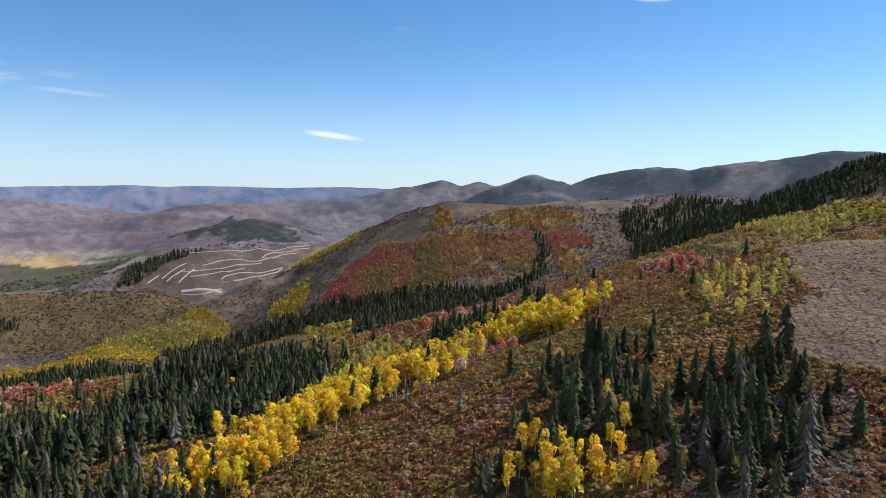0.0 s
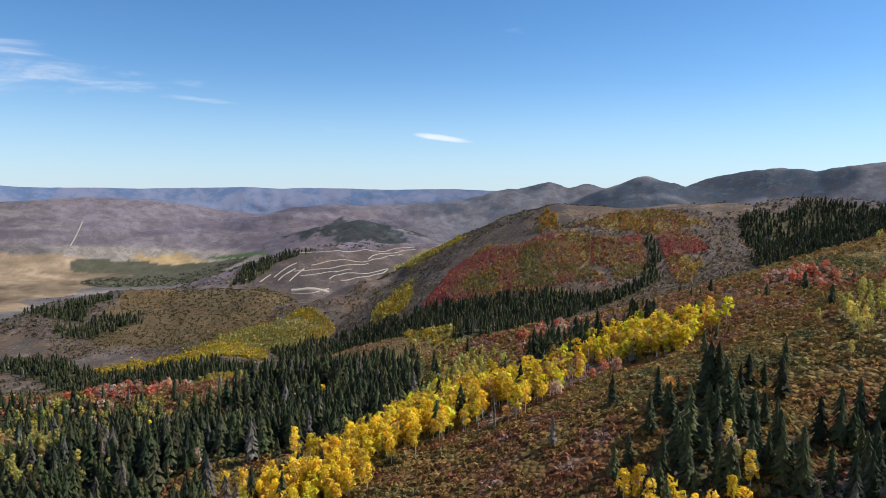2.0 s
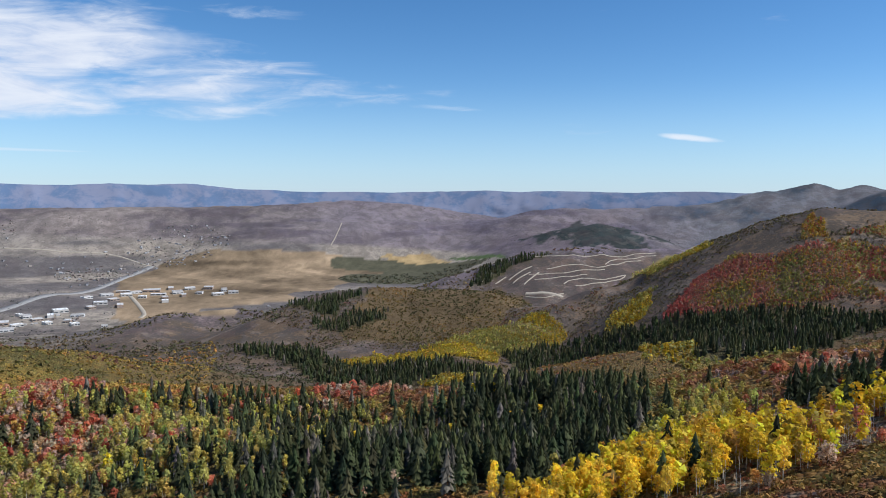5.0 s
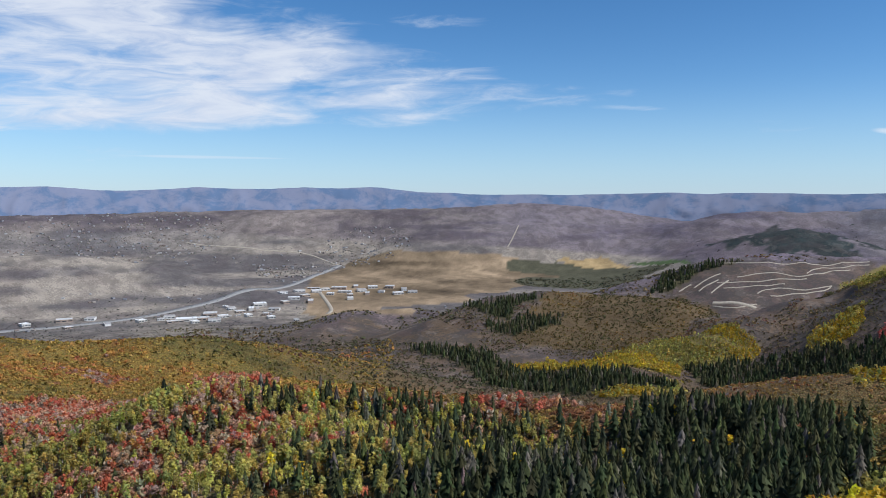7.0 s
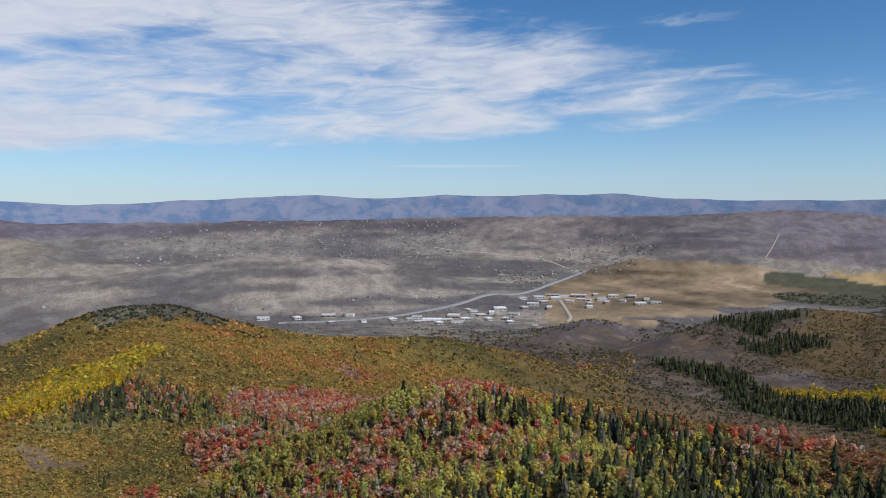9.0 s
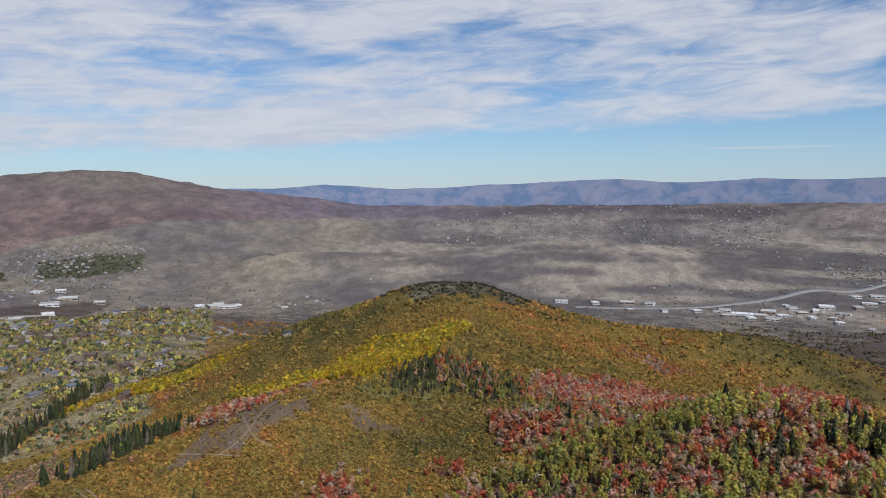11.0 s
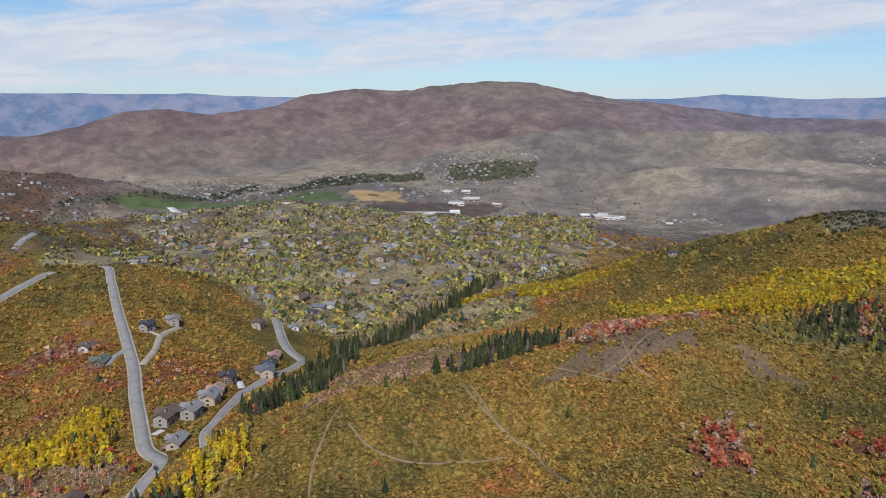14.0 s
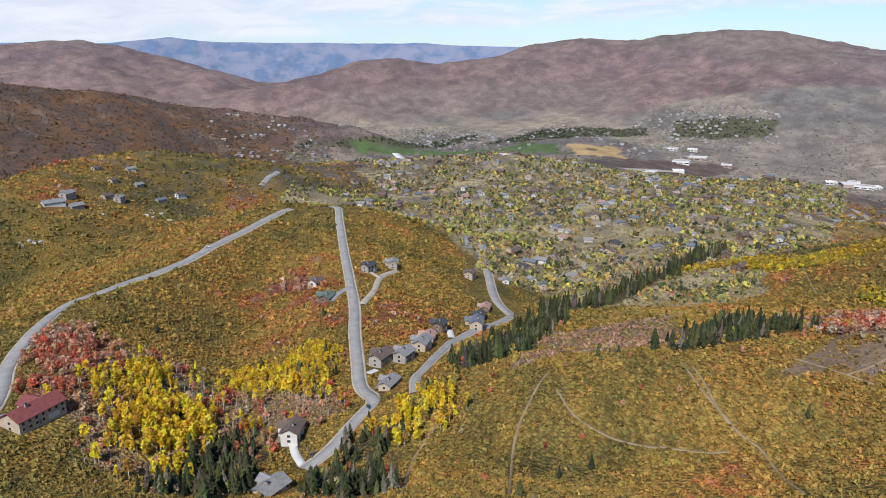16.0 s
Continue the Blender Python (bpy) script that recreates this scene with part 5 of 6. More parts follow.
def strew(low, high, first, last, area, seed):
    """Points strewn evenly over a ring sector of the plan, one to each area in square metres."""
    g = np.random.default_rng(seed)
    count = int(radians(last - first) / 2 * (high**2 - low**2) / area)
    r, a = np.sqrt(g.uniform(low**2, high**2, count)), np.radians(g.uniform(first, last, count))
    return CENTRE[0] - r * np.sin(a), CENTRE[1] + r * np.cos(a)


def standing(x, y, sink=0.15):
    return np.c_[x, y, lie(x, y) - sink]


def clear_of_roads(x, y):
    keep = np.ones(len(x), bool)
    for line, width in BARE:
        lo, hi = np.min(line, 0) - width, np.max(line, 0) + width
        near = np.flatnonzero((x > lo[0]) & (x < hi[0]) & (y > lo[1]) & (y < hi[1]))
        keep[near] &= from_line(x[near], y[near], line) > width
    return keep


# ---- trees and scrub in their places ----
def part(name, shape, mat, parent, label="", size=1.0):
    points, faces, shade = shape[:3]
    ob = mesh_object(name, points * size, faces, mat, False)
    ob.parent = parent
    if label:
        ob["label"] = label
    return ob


def tree_model(name, crown, stem, crown_mat, stem_mat, colour, label, category, group):
    root = new(name)
    top = part("crown", crown, crown_mat, root)
    paint(top, "tint", np.clip(np.array(colour)[None] * crown[2][:, None], 0, 0.95))
    part("trunk", stem, stem_mat, root)
    return tagged(root, label, category, group)


def plant_models(models, place, height, seed):
    """Places copies of the models; the models themselves stand at the first places."""
    g = random.Random(seed)
    for k, (x, y, z) in enumerate(place):
        m = pose(x, y, z, 0, 0, g.uniform(0, 360)) @ Matrix.Diagonal((height[k] * g.uniform(0.85, 1.1), height[k] * g.uniform(0.85, 1.1), height[k], 1))
        if k < len(models):
            models[k].matrix_basis = m
        else:
            model = models[g.randrange(len(models))]
            copy_thing(model, m @ Matrix.Diagonal((*(1 / s for s in model.scale), 1)))


K = {name: k for k, name in enumerate(KINDS)}
forest, leaf_stuff, pale_stems, scrub_sets = [], [], [], []


def kept(low, high, first, last, area, seed):
    x, y = strew(low, high, first, last, area, seed)
    keep = clear_of_roads(x, y) if high < 1300 else np.ones(len(x), bool)
    return x[keep], y[keep]


# near woods
x, y = kept(75, 640, -62, 168, 11, 101)
edge = np.random.default_rng(4).standard_normal((2, len(x))) * 6
kind, chance = growth(x + edge[0], y + edge[1]), np.random.default_rng(5).random(len(x))
r, turn = polar(x, y)
lone = (kind == 0) & (chance < np.where((turn < 42) & (r < 420), 0.010, np.where((turn > 95) & (r < 520), 0.003, 0.0012)))
fir = ((kind == K["conifer"]) & (chance < np.where(turn < -10, 0.58, np.where((x < -185) & (y > 150), 0.26, np.where(turn > 80, 0.5, 0.7))))) | lone | (np.isin(kind, (K["grove"], K["yellow"])) & (chance < 0.02))
spruce_place, spruce_lone = standing(x[fir], y[fir]), lone[fir]
g = np.random.default_rng(8)
spruce_height = np.where(spruce_lone, g.uniform(4, 9.5, fir.sum()), (7.5 + 9 * g.random(fir.sum()) ** 1.2) * np.where((turn[fir] > 60) & (turn[fir] < 100), 0.6, np.where(turn[fir] > 100, 0.85, 0.97)))
spruce_tint = palette(SPRUCE, (5, 4, 4, 1.3), g.random(fir.sum()), 9, 0.28)
near = np.argsort(polar(spruce_place[:, 0], spruce_place[:, 1])[0])
first, rest = near[:285], near[285:]
models = [tree_model("spruce", FIR[k], stem_shape(rng, 0.5, 0.022, 0.012), NEEDLES, BARK, SPRUCE[k % 3], "tall dark green spruce on the autumn hillside", "conifer tree", "spruces on the near slope") for k in range(5)]
models.append(tree_model("spruce", FIR[5], stem_shape(rng, 0.8, 0.022, 0.008), NEEDLES, BARK, SPRUCE[3], "grey dying spruce among green ones", "conifer tree", "spruces on the near slope"))
plant_models(models, spruce_place[first], spruce_height[first], 3)
size = np.c_[spruce_height * g.uniform(0.85, 1.35, len(spruce_height)), spruce_height][rest]
closer = polar(spruce_place[rest, 0], spruce_place[rest, 1])[0] < 400
forest.append(spread_out(FIR_MID, spruce_place[rest][closer], size[closer], spruce_tint[rest][closer], 12))
forest.append(spread_out(FIR_FAR, spruce_place[rest][~closer], size[~closer], spruce_tint[rest][~closer], 13))

gold = ((kind == K["thin"]) & (chance < 0.08)) | ((kind == K["yellow"]) & (chance < 0.93) & (chance >= 0.02)) | ((kind == K["conifer"]) & (chance > 0.995))
lime = ((kind == K["lime"]) & (chance < 0.8)) | ((kind == K["conifer"]) & (chance > 0.955) & (chance <= 0.995))
mixed = ((kind == K["conifer"]) & (x < -185) & (y > 150) & (chance > 0.28) & (chance < 0.74)) | (kind == K["grove"]) & (chance >= 0.02) & (chance < 0.80)
patch = 0.5 + 0.6 * rough(x, y, 13, 131, 3) + 0.6 * rough(x, y, 48, 132, 2)
mixed_aspen = mixed & (0.4 * np.random.default_rng(15).random(len(x)) + patch < 0.80)
aspen = gold | lime | mixed_aspen
aspen_place = standing(x[aspen], y[aspen])
aspen_height = g.uniform(7, 11.5, aspen.sum()) * np.where(lime[aspen] | ((turn[aspen] > 60) & (r[aspen] > 450)), 0.66, 1.0) * np.where(mixed_aspen[aspen], 0.85, 1.0)
pick = g.random(aspen.sum())
aspen_tint = np.where(gold[aspen][:, None], palette(GOLD, (5, 4, 2, 1, 0.8), pick, 14, 0.2), palette(LIME, (4, 4, 3, 2), pick, 15))
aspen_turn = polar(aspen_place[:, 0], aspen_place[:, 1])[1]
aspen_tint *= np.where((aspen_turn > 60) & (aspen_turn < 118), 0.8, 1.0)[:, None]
near = np.argsort(polar(aspen_place[:, 0], aspen_place[:, 1])[0])
golden = [k for k in near if gold[aspen][k]][:170]
limes = [k for k in near if not gold[aspen][k]][:110]
for some, colours, label, group in ((golden, GOLD, "golden yellow aspen with a pale slender trunk", "golden aspens"), (limes, LIME, "yellow-green aspen with a pale slender trunk", "green aspens")):
    models = [tree_model("aspen", ASPEN[k], join_shapes(stem_shape(rng, 0.8, 0.016, 0.006), limbs_shape(rng, 4, 0.35, 0.2, 0.006)), LEAVES, PALE_BARK, colours[k % 3], label, "aspen tree", group) for k in range(5)]
    plant_models(models, aspen_place[some], aspen_height[some], 4)
rest = np.setdiff1d(np.arange(len(aspen_place)), golden + limes)
size = np.c_[aspen_height, aspen_height][rest]
closer = polar(aspen_place[rest, 0], aspen_place[rest, 1])[0] < 430
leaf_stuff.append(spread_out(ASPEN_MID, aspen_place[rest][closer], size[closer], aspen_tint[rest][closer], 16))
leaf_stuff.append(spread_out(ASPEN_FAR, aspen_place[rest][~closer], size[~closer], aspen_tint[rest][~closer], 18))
pale_stems.append(spread_out([stem_shape(rng, 0.62, 0.018, 0.009, 0, 3)], aspen_place[rest], size, np.full((len(rest), 3), 0.5), 17))

gx2, gy2 = kept(75, 640, -62, 168, 6.5, 131)
dense = (growth(gx2, gy2) == K["yellow"]) & (rough(gx2, gy2, 11, 137, 2) > -0.22)
dense &= (polar(gx2, gy2)[1] < 60) | (g.random(len(gx2)) < 0.2) | (polar(gx2, gy2)[0] > 450)
gx2, gy2 = gx2[dense], gy2[dense]
height = g.uniform(5, 9, len(gx2)) * np.where(polar(gx2, gy2)[0] > 450, 0.65, 1.0)
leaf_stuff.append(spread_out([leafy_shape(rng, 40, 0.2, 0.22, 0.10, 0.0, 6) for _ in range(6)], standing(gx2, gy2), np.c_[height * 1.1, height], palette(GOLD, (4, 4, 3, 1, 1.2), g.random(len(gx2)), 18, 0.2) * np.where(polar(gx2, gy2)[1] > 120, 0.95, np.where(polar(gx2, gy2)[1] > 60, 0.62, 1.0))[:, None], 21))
pale_stems.append(spread_out([stem_shape(rng, 0.62, 0.018, 0.009, 0, 3)], standing(gx2, gy2), np.c_[height, height], np.full((len(gx2), 3), 0.5), 22))

bare = (kind == K["thin"]) & (chance > 0.2) & (chance < 0.62)
height = g.uniform(4.5, 8, bare.sum())
pale_stems.append(spread_out([join_shapes(stem_shape(rng, 0.95, 0.014, 0.005, 0, 3), limbs_shape(rng, 3, 0.4, 0.2, 0.006)) for _ in range(3)], standing(x[bare], y[bare]), np.c_[height, height], np.full((bare.sum(), 3), 0.5), 61))
red = ((kind == K["thin"]) & (chance > 0.9)) | ((kind == K["maple"]) & (chance < 0.8)) | ((kind == K["conifer"]) & (chance > 0.92) & (chance <= 0.945)) | (mixed & ~mixed_aspen)
bare_lone = (kind == 0) & (turn > 45) & (chance > 0.994)
red |= bare_lone
maple_place = standing(x[red], y[red])
maple_height = g.uniform(3.6, 6.4, red.sum()) * np.where(bare_lone[red], 0.6, 1.0)
maple_tint = palette(RED, (4, 4, 3, 3, 2), g.random(red.sum()) * 0.6 + 0.4 * patch[red], 19)
near = np.argsort(polar(maple_place[:, 0], maple_place[:, 1])[0])
first, rest = near[:150], near[150:]
models = [tree_model("maple", MAPLE[k], join_shapes(stem_shape(rng, 0.4, 0.035, 0.02), limbs_shape(rng, 4, 0.15, 0.3, 0.018)), LEAVES, BARK, RED[k], "low spreading maple in red autumn leaf", "maple tree", "red maples") for k in range(5)]
plant_models(models, maple_place[first], maple_height[first], 6)
leaf_stuff.append(spread_out(MAPLE_FAR, maple_place[rest], np.c_[maple_height, maple_height][rest], maple_tint[rest], 20))

# the same further off
x, y = kept(640, 2450, -44, 168, 46, 102)
kind, chance = growth(x, y), np.random.default_rng(6).random(len(x))
fir = (kind == K["conifer"]) & (chance < 0.62)
height = g.uniform(11, 19, fir.sum())
place, tints = standing(x[fir], y[fir]), palette(SPRUCE, (5, 4, 4, 0.6), g.random(fir.sum()), 22)
closer = polar(x[fir], y[fir])[0] < 1150
forest.append(spread_out(FIR_FAR, place[closer], np.c_[height, height][closer], tints[closer], 23))
forest.append(spread_out(FIR_TINY, place[~closer], np.c_[height * 1.1, height][~closer], tints[~closer], 24))
leafy = np.isin(kind, [K[k] for k in ("yellow", "lime", "grove", "maple", "redwood", "goldwood", "orangewood")]) & (chance < 0.6)
pick, which = g.random(leafy.sum()), kind[leafy]
mix = palette(LIME + RED, (3, 3, 2, 1, 1, 1, 0.6, 0.6, 0.6), pick, 24)
tints = np.where((which == K["redwood"])[:, None], palette(HILL_RED, (3, 4, 3, 3, 2, 3), 0.6 * pick + 0.2 + 0.9 * rough(x[leafy], y[leafy], 75, 143, 4), 30), palette(RED, (4, 4, 3, 3, 1.5), pick, 25))
tints = np.where((which == K["yellow"])[:, None], palette(GOLD, (2, 4, 4, 1, 1), pick, 26), tints)
tints = np.where((which == K["lime"])[:, None], palette(LIME, (4, 4, 2, 3), pick, 27), tints)
tints = np.where((which == K["orangewood"])[:, None], palette(((0.42, 0.21, 0.02), (0.36, 0.25, 0.03), (0.30, 0.12, 0.03)), (3, 2, 1), pick, 28), tints)
tints = np.where((which == K["grove"])[:, None], mix, tints)
GOLDWOOD = (GOLD[3], GOLD[2], HILL_RED[3], GOLD[4], LIME[3], HILL_RED[0], HILL_RED[1])
tints = np.where((which == K["goldwood"])[:, None], 0.8 * palette(GOLDWOOD, (2, 1.5, 3, 2, 3, 2, 2), pick, 31), tints)
height = g.uniform(4.5, 8.5, leafy.sum())
leaf_stuff.append(spread_out(ASPEN_TINY, standing(x[leafy], y[leafy]), np.c_[height * 1.1, height], tints, 29))

# close stands on the middle slopes
for low, high, first, last, area, seed, names in ((560, 1050, 42, 168, 6, 141, ("yellow", "lime")), (640, 1800, -44, 42, 9, 142, ("yellow", "lime", "redwood", "goldwood"))):
    x, y = kept(low, high, first, last, area, seed)
    kind = growth(x, y)
    some = np.isin(kind, [K[k] for k in names])
    some &= np.isin(kind, (K["redwood"], K["yellow"])) | (rough(x, y, 34, 148, 3) + 0.3 * g.standard_normal(len(x)) > -0.12)
    x, y, kind = x[some], y[some], kind[some]
    pick = 0.48 + 1.2 * rough(x, y, 75, 143, 4) + 0.14 * g.standard_normal(len(x))
    tints = np.where((kind == K["redwood"])[:, None], palette(HILL_RED, (5, 5, 3, 3, 1.5, 2), pick, 144), 0.68 * palette(GOLD[1:3] + GOLD[2:4] + LIME[:2], (2, 3, 0.5, 0.6, 5, 4), pick, 145))
    tints = np.where((kind == K["goldwood"])[:, None], 0.8 * palette(GOLDWOOD, (2, 1.5, 3, 2, 3, 2, 2), pick, 147), tints)
    tints = np.where((kind == K["yellow"])[:, None], palette(((0.62, 0.47, 0.07), (0.52, 0.43, 0.08), (0.66, 0.48, 0.06), (0.50, 0.34, 0.09)), (4, 4, 3, 1), pick, 149), tints)
    height = g.uniform(2.8, 5.6, len(x))
    leaf_stuff.append(spread_out(ASPEN_TINY, standing(x, y), np.c_[height * 1.25, height], tints, 146))

# scrub
def scrub(low, high, first, last, area, seed, shapes, wide, colours, weights, kinds=("open",), gaps=0.0, patchy=60):
    x, y = kept(low, high, first, last, area, seed)
    kind, g = growth(x, y), np.random.default_rng(seed)
    keep = np.isin(kind, [K[k] for k in kinds]) & (rough(x, y, patchy * 1.7, seed, 4) > gaps - 0.5 + 0.25 * g.random(len(x))) & (rough(x, y, wide[1] * 4, 507, 2) > -0.42 + 0.2 * g.random(len(x)))
    keep &= (np.hypot(x + 950, y - 225) > 80) & (~village(x, y) | (g.random(len(x)) < 0.25))
    x, y = x[keep], y[keep]
    across = wide[0] + (wide[1] * 1.15 - wide[0]) * g.random(len(x)) ** 1.7
    pick = mottle(x, y, patchy) + 0.06 * g.standard_normal(len(x))
    scrub_sets.append(spread_out(shapes, standing(x, y), np.c_[across, across * g.uniform(0.75, 1.15, len(x))], palette(colours, weights, pick, seed + 5, 0.15), seed + 7))


oak_mix = OAK_SHARES
scrub(1600, 2650, 140, 168, 95, 219, BUSH_SMALL, (2.5, 5.0), ((0.15, 0.09, 0.045), (0.19, 0.10, 0.05), (0.13, 0.085, 0.045), (0.21, 0.10, 0.065)), (3, 3, 3, 2), gaps=-0.3, patchy=120)
brown = ((0.10, 0.09, 0.05), (0.135, 0.105, 0.055), (0.19, 0.13, 0.06), (0.18, 0.09, 0.065))
scrub(195, 330, 42, 168, 2.2, 199, BUSH_FAR, (0.8, 2.2), OAK, oak_mix, gaps=-0.7)
scrub(330, 520, 42, 168, 3.0, 200, BUSH_SMALL, (0.9, 2.3), OAK, oak_mix, gaps=-0.7)
scrub(520, 830, 42, 168, 8.5, 201, BUSH_SMALL, (1.3, 3.2), OAK, oak_mix, gaps=-0.7)
scrub(830, 1250, 44, 168, 34, 202, BUSH_SMALL, (2.0, 4.4), OAK, (4, 4, 4, 3, 2, 1, 0.6), gaps=-0.5)
scrub(1250, 1700, 44, 168, 95, 203, BUSH_SMALL, (3.0, 6.0), OAK, (4, 4, 3, 2, 2, 1, 0.6), gaps=-0.1)
sage_mix = (2, 3, 4, 3, 2, 2.5)
scrub(110, 300, -62, 44, 2.0, 204, BUSH_FAR, (0.6, 1.9), BRUSH, sage_mix, gaps=-0.3, patchy=34)
scrub(300, 520, -62, 44, 5.0, 214, BUSH_SMALL, (1.0, 2.7), BRUSH, sage_mix, gaps=-0.3, patchy=34)
scrub(520, 1000, -44, 44, 25, 215, BUSH_SMALL, (1.5, 3.6), BRUSH, (3, 4, 4, 2, 1.5, 1), gaps=-0.1)
scrub(1000, 1800, -44, 62, 42, 216, BUSH_SMALL, (2.2, 4.8), brown, (3, 4, 2, 2), gaps=-0.15, patchy=110)
scrub(1700, 2500, -44, 62, 260, 217, BUSH_SMALL, (3.5, 8), brown, (3, 4, 2, 2), gaps=0.1, patchy=150)
scrub(75, 430, -62, 168, 6.5, 220, BUSH_FAR, (0.8, 2.0), BRUSH, sage_mix, ("conifer", "grove", "lime", "maple", "yellow", "thin"), gaps=-0.5, patchy=30)
scrub(330, 720, 42, 168, 6, 221, BUSH_SMALL, (0.9, 2.1), ((0.36, 0.25, 0.17), OAK[2], (0.38, 0.22, 0.14), OAK[1], (0.37, 0.30, 0.17)), (3, 2, 4, 2, 2), ("pinkscrub", "thin"), gaps=-0.5, patchy=24)
scrub(900, 2100, -44, 62, 42, 222, BUSH_SMALL, (2.2, 4.4), ((0.085, 0.078, 0.034), (0.13, 0.10, 0.036), (0.22, 0.14, 0.045), (0.25, 0.12, 0.045)), (5, 4, 3, 1.5), ("oakhill", "orangewood"), gaps=-0.4, patchy=110)
scrub(75, 620, -62, 110, 3.8, 205, BUSH_SMALL, (0.4, 0.8), ((0.20, 0.165, 0.145), (0.22, 0.155, 0.12), (0.18, 0.135, 0.105)), (3, 2, 2), ("bald",))
scrub(380, 640, 60, 168, 9, 223, BUSH_SMALL, (0.8, 2.2), (BRUSH[5], OAK[1], OAK[2], OAK[3]), (4, 3, 3, 2), ("bald",), gaps=-0.1, patchy=14)
scrub(1800, 3600, 100, 168, 150, 224, BUSH_SMALL, (4, 8), ((0.05, 0.065, 0.04), (0.075, 0.085, 0.045), (0.13, 0.125, 0.05)), (4, 3, 1), ("woods",), gaps=-0.5)
scrub(1600, 3300, 62, 168, 330, 208, BUSH_FAR, (2.0, 4.2), ((0.10, 0.095, 0.07), (0.12, 0.10, 0.08), (0.15, 0.105, 0.085)), (4, 3, 2), gaps=0.42, patchy=170)
scrub(2500, 4500, -20, 168, 1000, 209, BUSH_FAR, (2.6, 6), ((0.10, 0.10, 0.085), (0.12, 0.105, 0.095)), (3, 2), gaps=0.45, patchy=260)
scrub(1800, 3600, 20, 62, 170, 210, BUSH_FAR, (4, 8), ((0.075, 0.08, 0.05), (0.10, 0.09, 0.05), (0.06, 0.065, 0.045)), (3, 2, 2), ("woods",))
# dark juniper on the round hilltop
x, y = kept(820, 1080, 60, 100, 30, 211)
keep = np.hypot(x + 950, y - 225) < 85 * (1 + rough(x, y, 30, 91, 3))
x, y = x[keep], y[keep]
across = g.uniform(2.2, 4.2, len(x))
scrub_sets.append(spread_out(BUSH_FAR, standing(x, y), np.c_[across, across], palette(((0.045, 0.05, 0.025), (0.065, 0.06, 0.03), (0.10, 0.085, 0.05)), (3, 2, 1), g.random(len(x)), 31), 33))
# gardens of the village and the house hill
x, y = kept(760, 2350, 100, 152, 46, 212)
keep = (growth(x, y) == 0) & village(x, y) & (rough(x, y, 60, 77, 3) > -0.16)
x, y = x[keep], y[keep]
across = 2.6 + 4.6 * g.random(len(x)) ** 1.5
garden = ((0.19, 0.195, 0.075), (0.33, 0.295, 0.10), (0.48, 0.40, 0.10), (0.075, 0.095, 0.045), (0.36, 0.23, 0.085), (0.28, 0.22, 0.15))
scrub_sets.append(spread_out(BUSH_SMALL, standing(x, y), np.c_[across, across * g.uniform(0.8, 1.6, len(x))], palette(garden, (4, 4, 3, 3.5, 2, 2), 0.5 + rough(x, y, 90, 79, 2) + 0.3 * g.standard_normal(len(x)), 35), 36))

stuff("conifer_forest", forest, NEEDLES, "dense dark green spruce woods on the slopes", "conifer trees")
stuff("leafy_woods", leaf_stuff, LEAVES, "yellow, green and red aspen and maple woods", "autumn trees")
stuff("aspen_stems", pale_stems, PALE_BARK, "pale slender aspen stems under yellow leaves", "tree stems")
stuff("scrub", scrub_sets, SCRUB, "low oak scrub and sagebrush in autumn colours", "shrubs")

# ---- houses ----
ROOFS = {name: plain(name + "_roof", c, 0.85, 0.22, 2.0) for name, c in {"red": (0.19, 0.055, 0.05), "brown": (0.12, 0.085, 0.07), "grey": (0.21, 0.205, 0.20), "dark": (0.055, 0.055, 0.06), "slate": (0.12, 0.135, 0.16),
                                                                          "green": (0.11, 0.135, 0.115), "pink": (0.34, 0.21, 0.17)}.items()}
WALLS = {name: plain(name + "_wall", c, 0.9, 0.15, 1.5) for name, c in {"tan": (0.42, 0.34, 0.25), "white": (0.56, 0.54, 0.50), "stone": (0.33, 0.29, 0.25), "brown": (0.17, 0.11, 0.075)}.items()}
TRIM = plain("pale_trim", (0.66, 0.64, 0.60), 0.7, 0.1, 2.0)
BOARD = plain("weathered_boards", (0.24, 0.17, 0.12), 0.85, 0.25, 2.0)
pane_mat, n = material("window_glass")
finish(n, (0.03, 0.04, 0.05), 0.08, 0.0, specular=0.8)


def solid(name, points, faces, mat, parent, label=""):
    data = bpy.data.meshes.new(name)
    data.from_pydata(points, [], faces)
    data.materials.append(mat)
    ob = new(name, data)
    ob.parent = parent
    if label:
        ob["label"] = label
    return ob


def box(name, x0, x1, y0, y1, z0, z1, mat, parent, label="", bevel=0.0):
    bm = bmesh.new()
    bmesh.ops.create_cube(bm, size=1, matrix=Matrix.LocRotScale(((x0 + x1) / 2, (y0 + y1) / 2, (z0 + z1) / 2), None, (x1 - x0, y1 - y0, z1 - z0)))
    if bevel:
        bmesh.ops.bevel(bm, geom=bm.edges[:], offset=bevel, segments=1, affect="EDGES")
    data = bpy.data.meshes.new(name)
    bm.to_mesh(data)
    bm.free()
    data.materials.append(mat)
    ob = new(name, data)
    ob.parent = parent
    if label:
        ob["label"] = label
    return ob


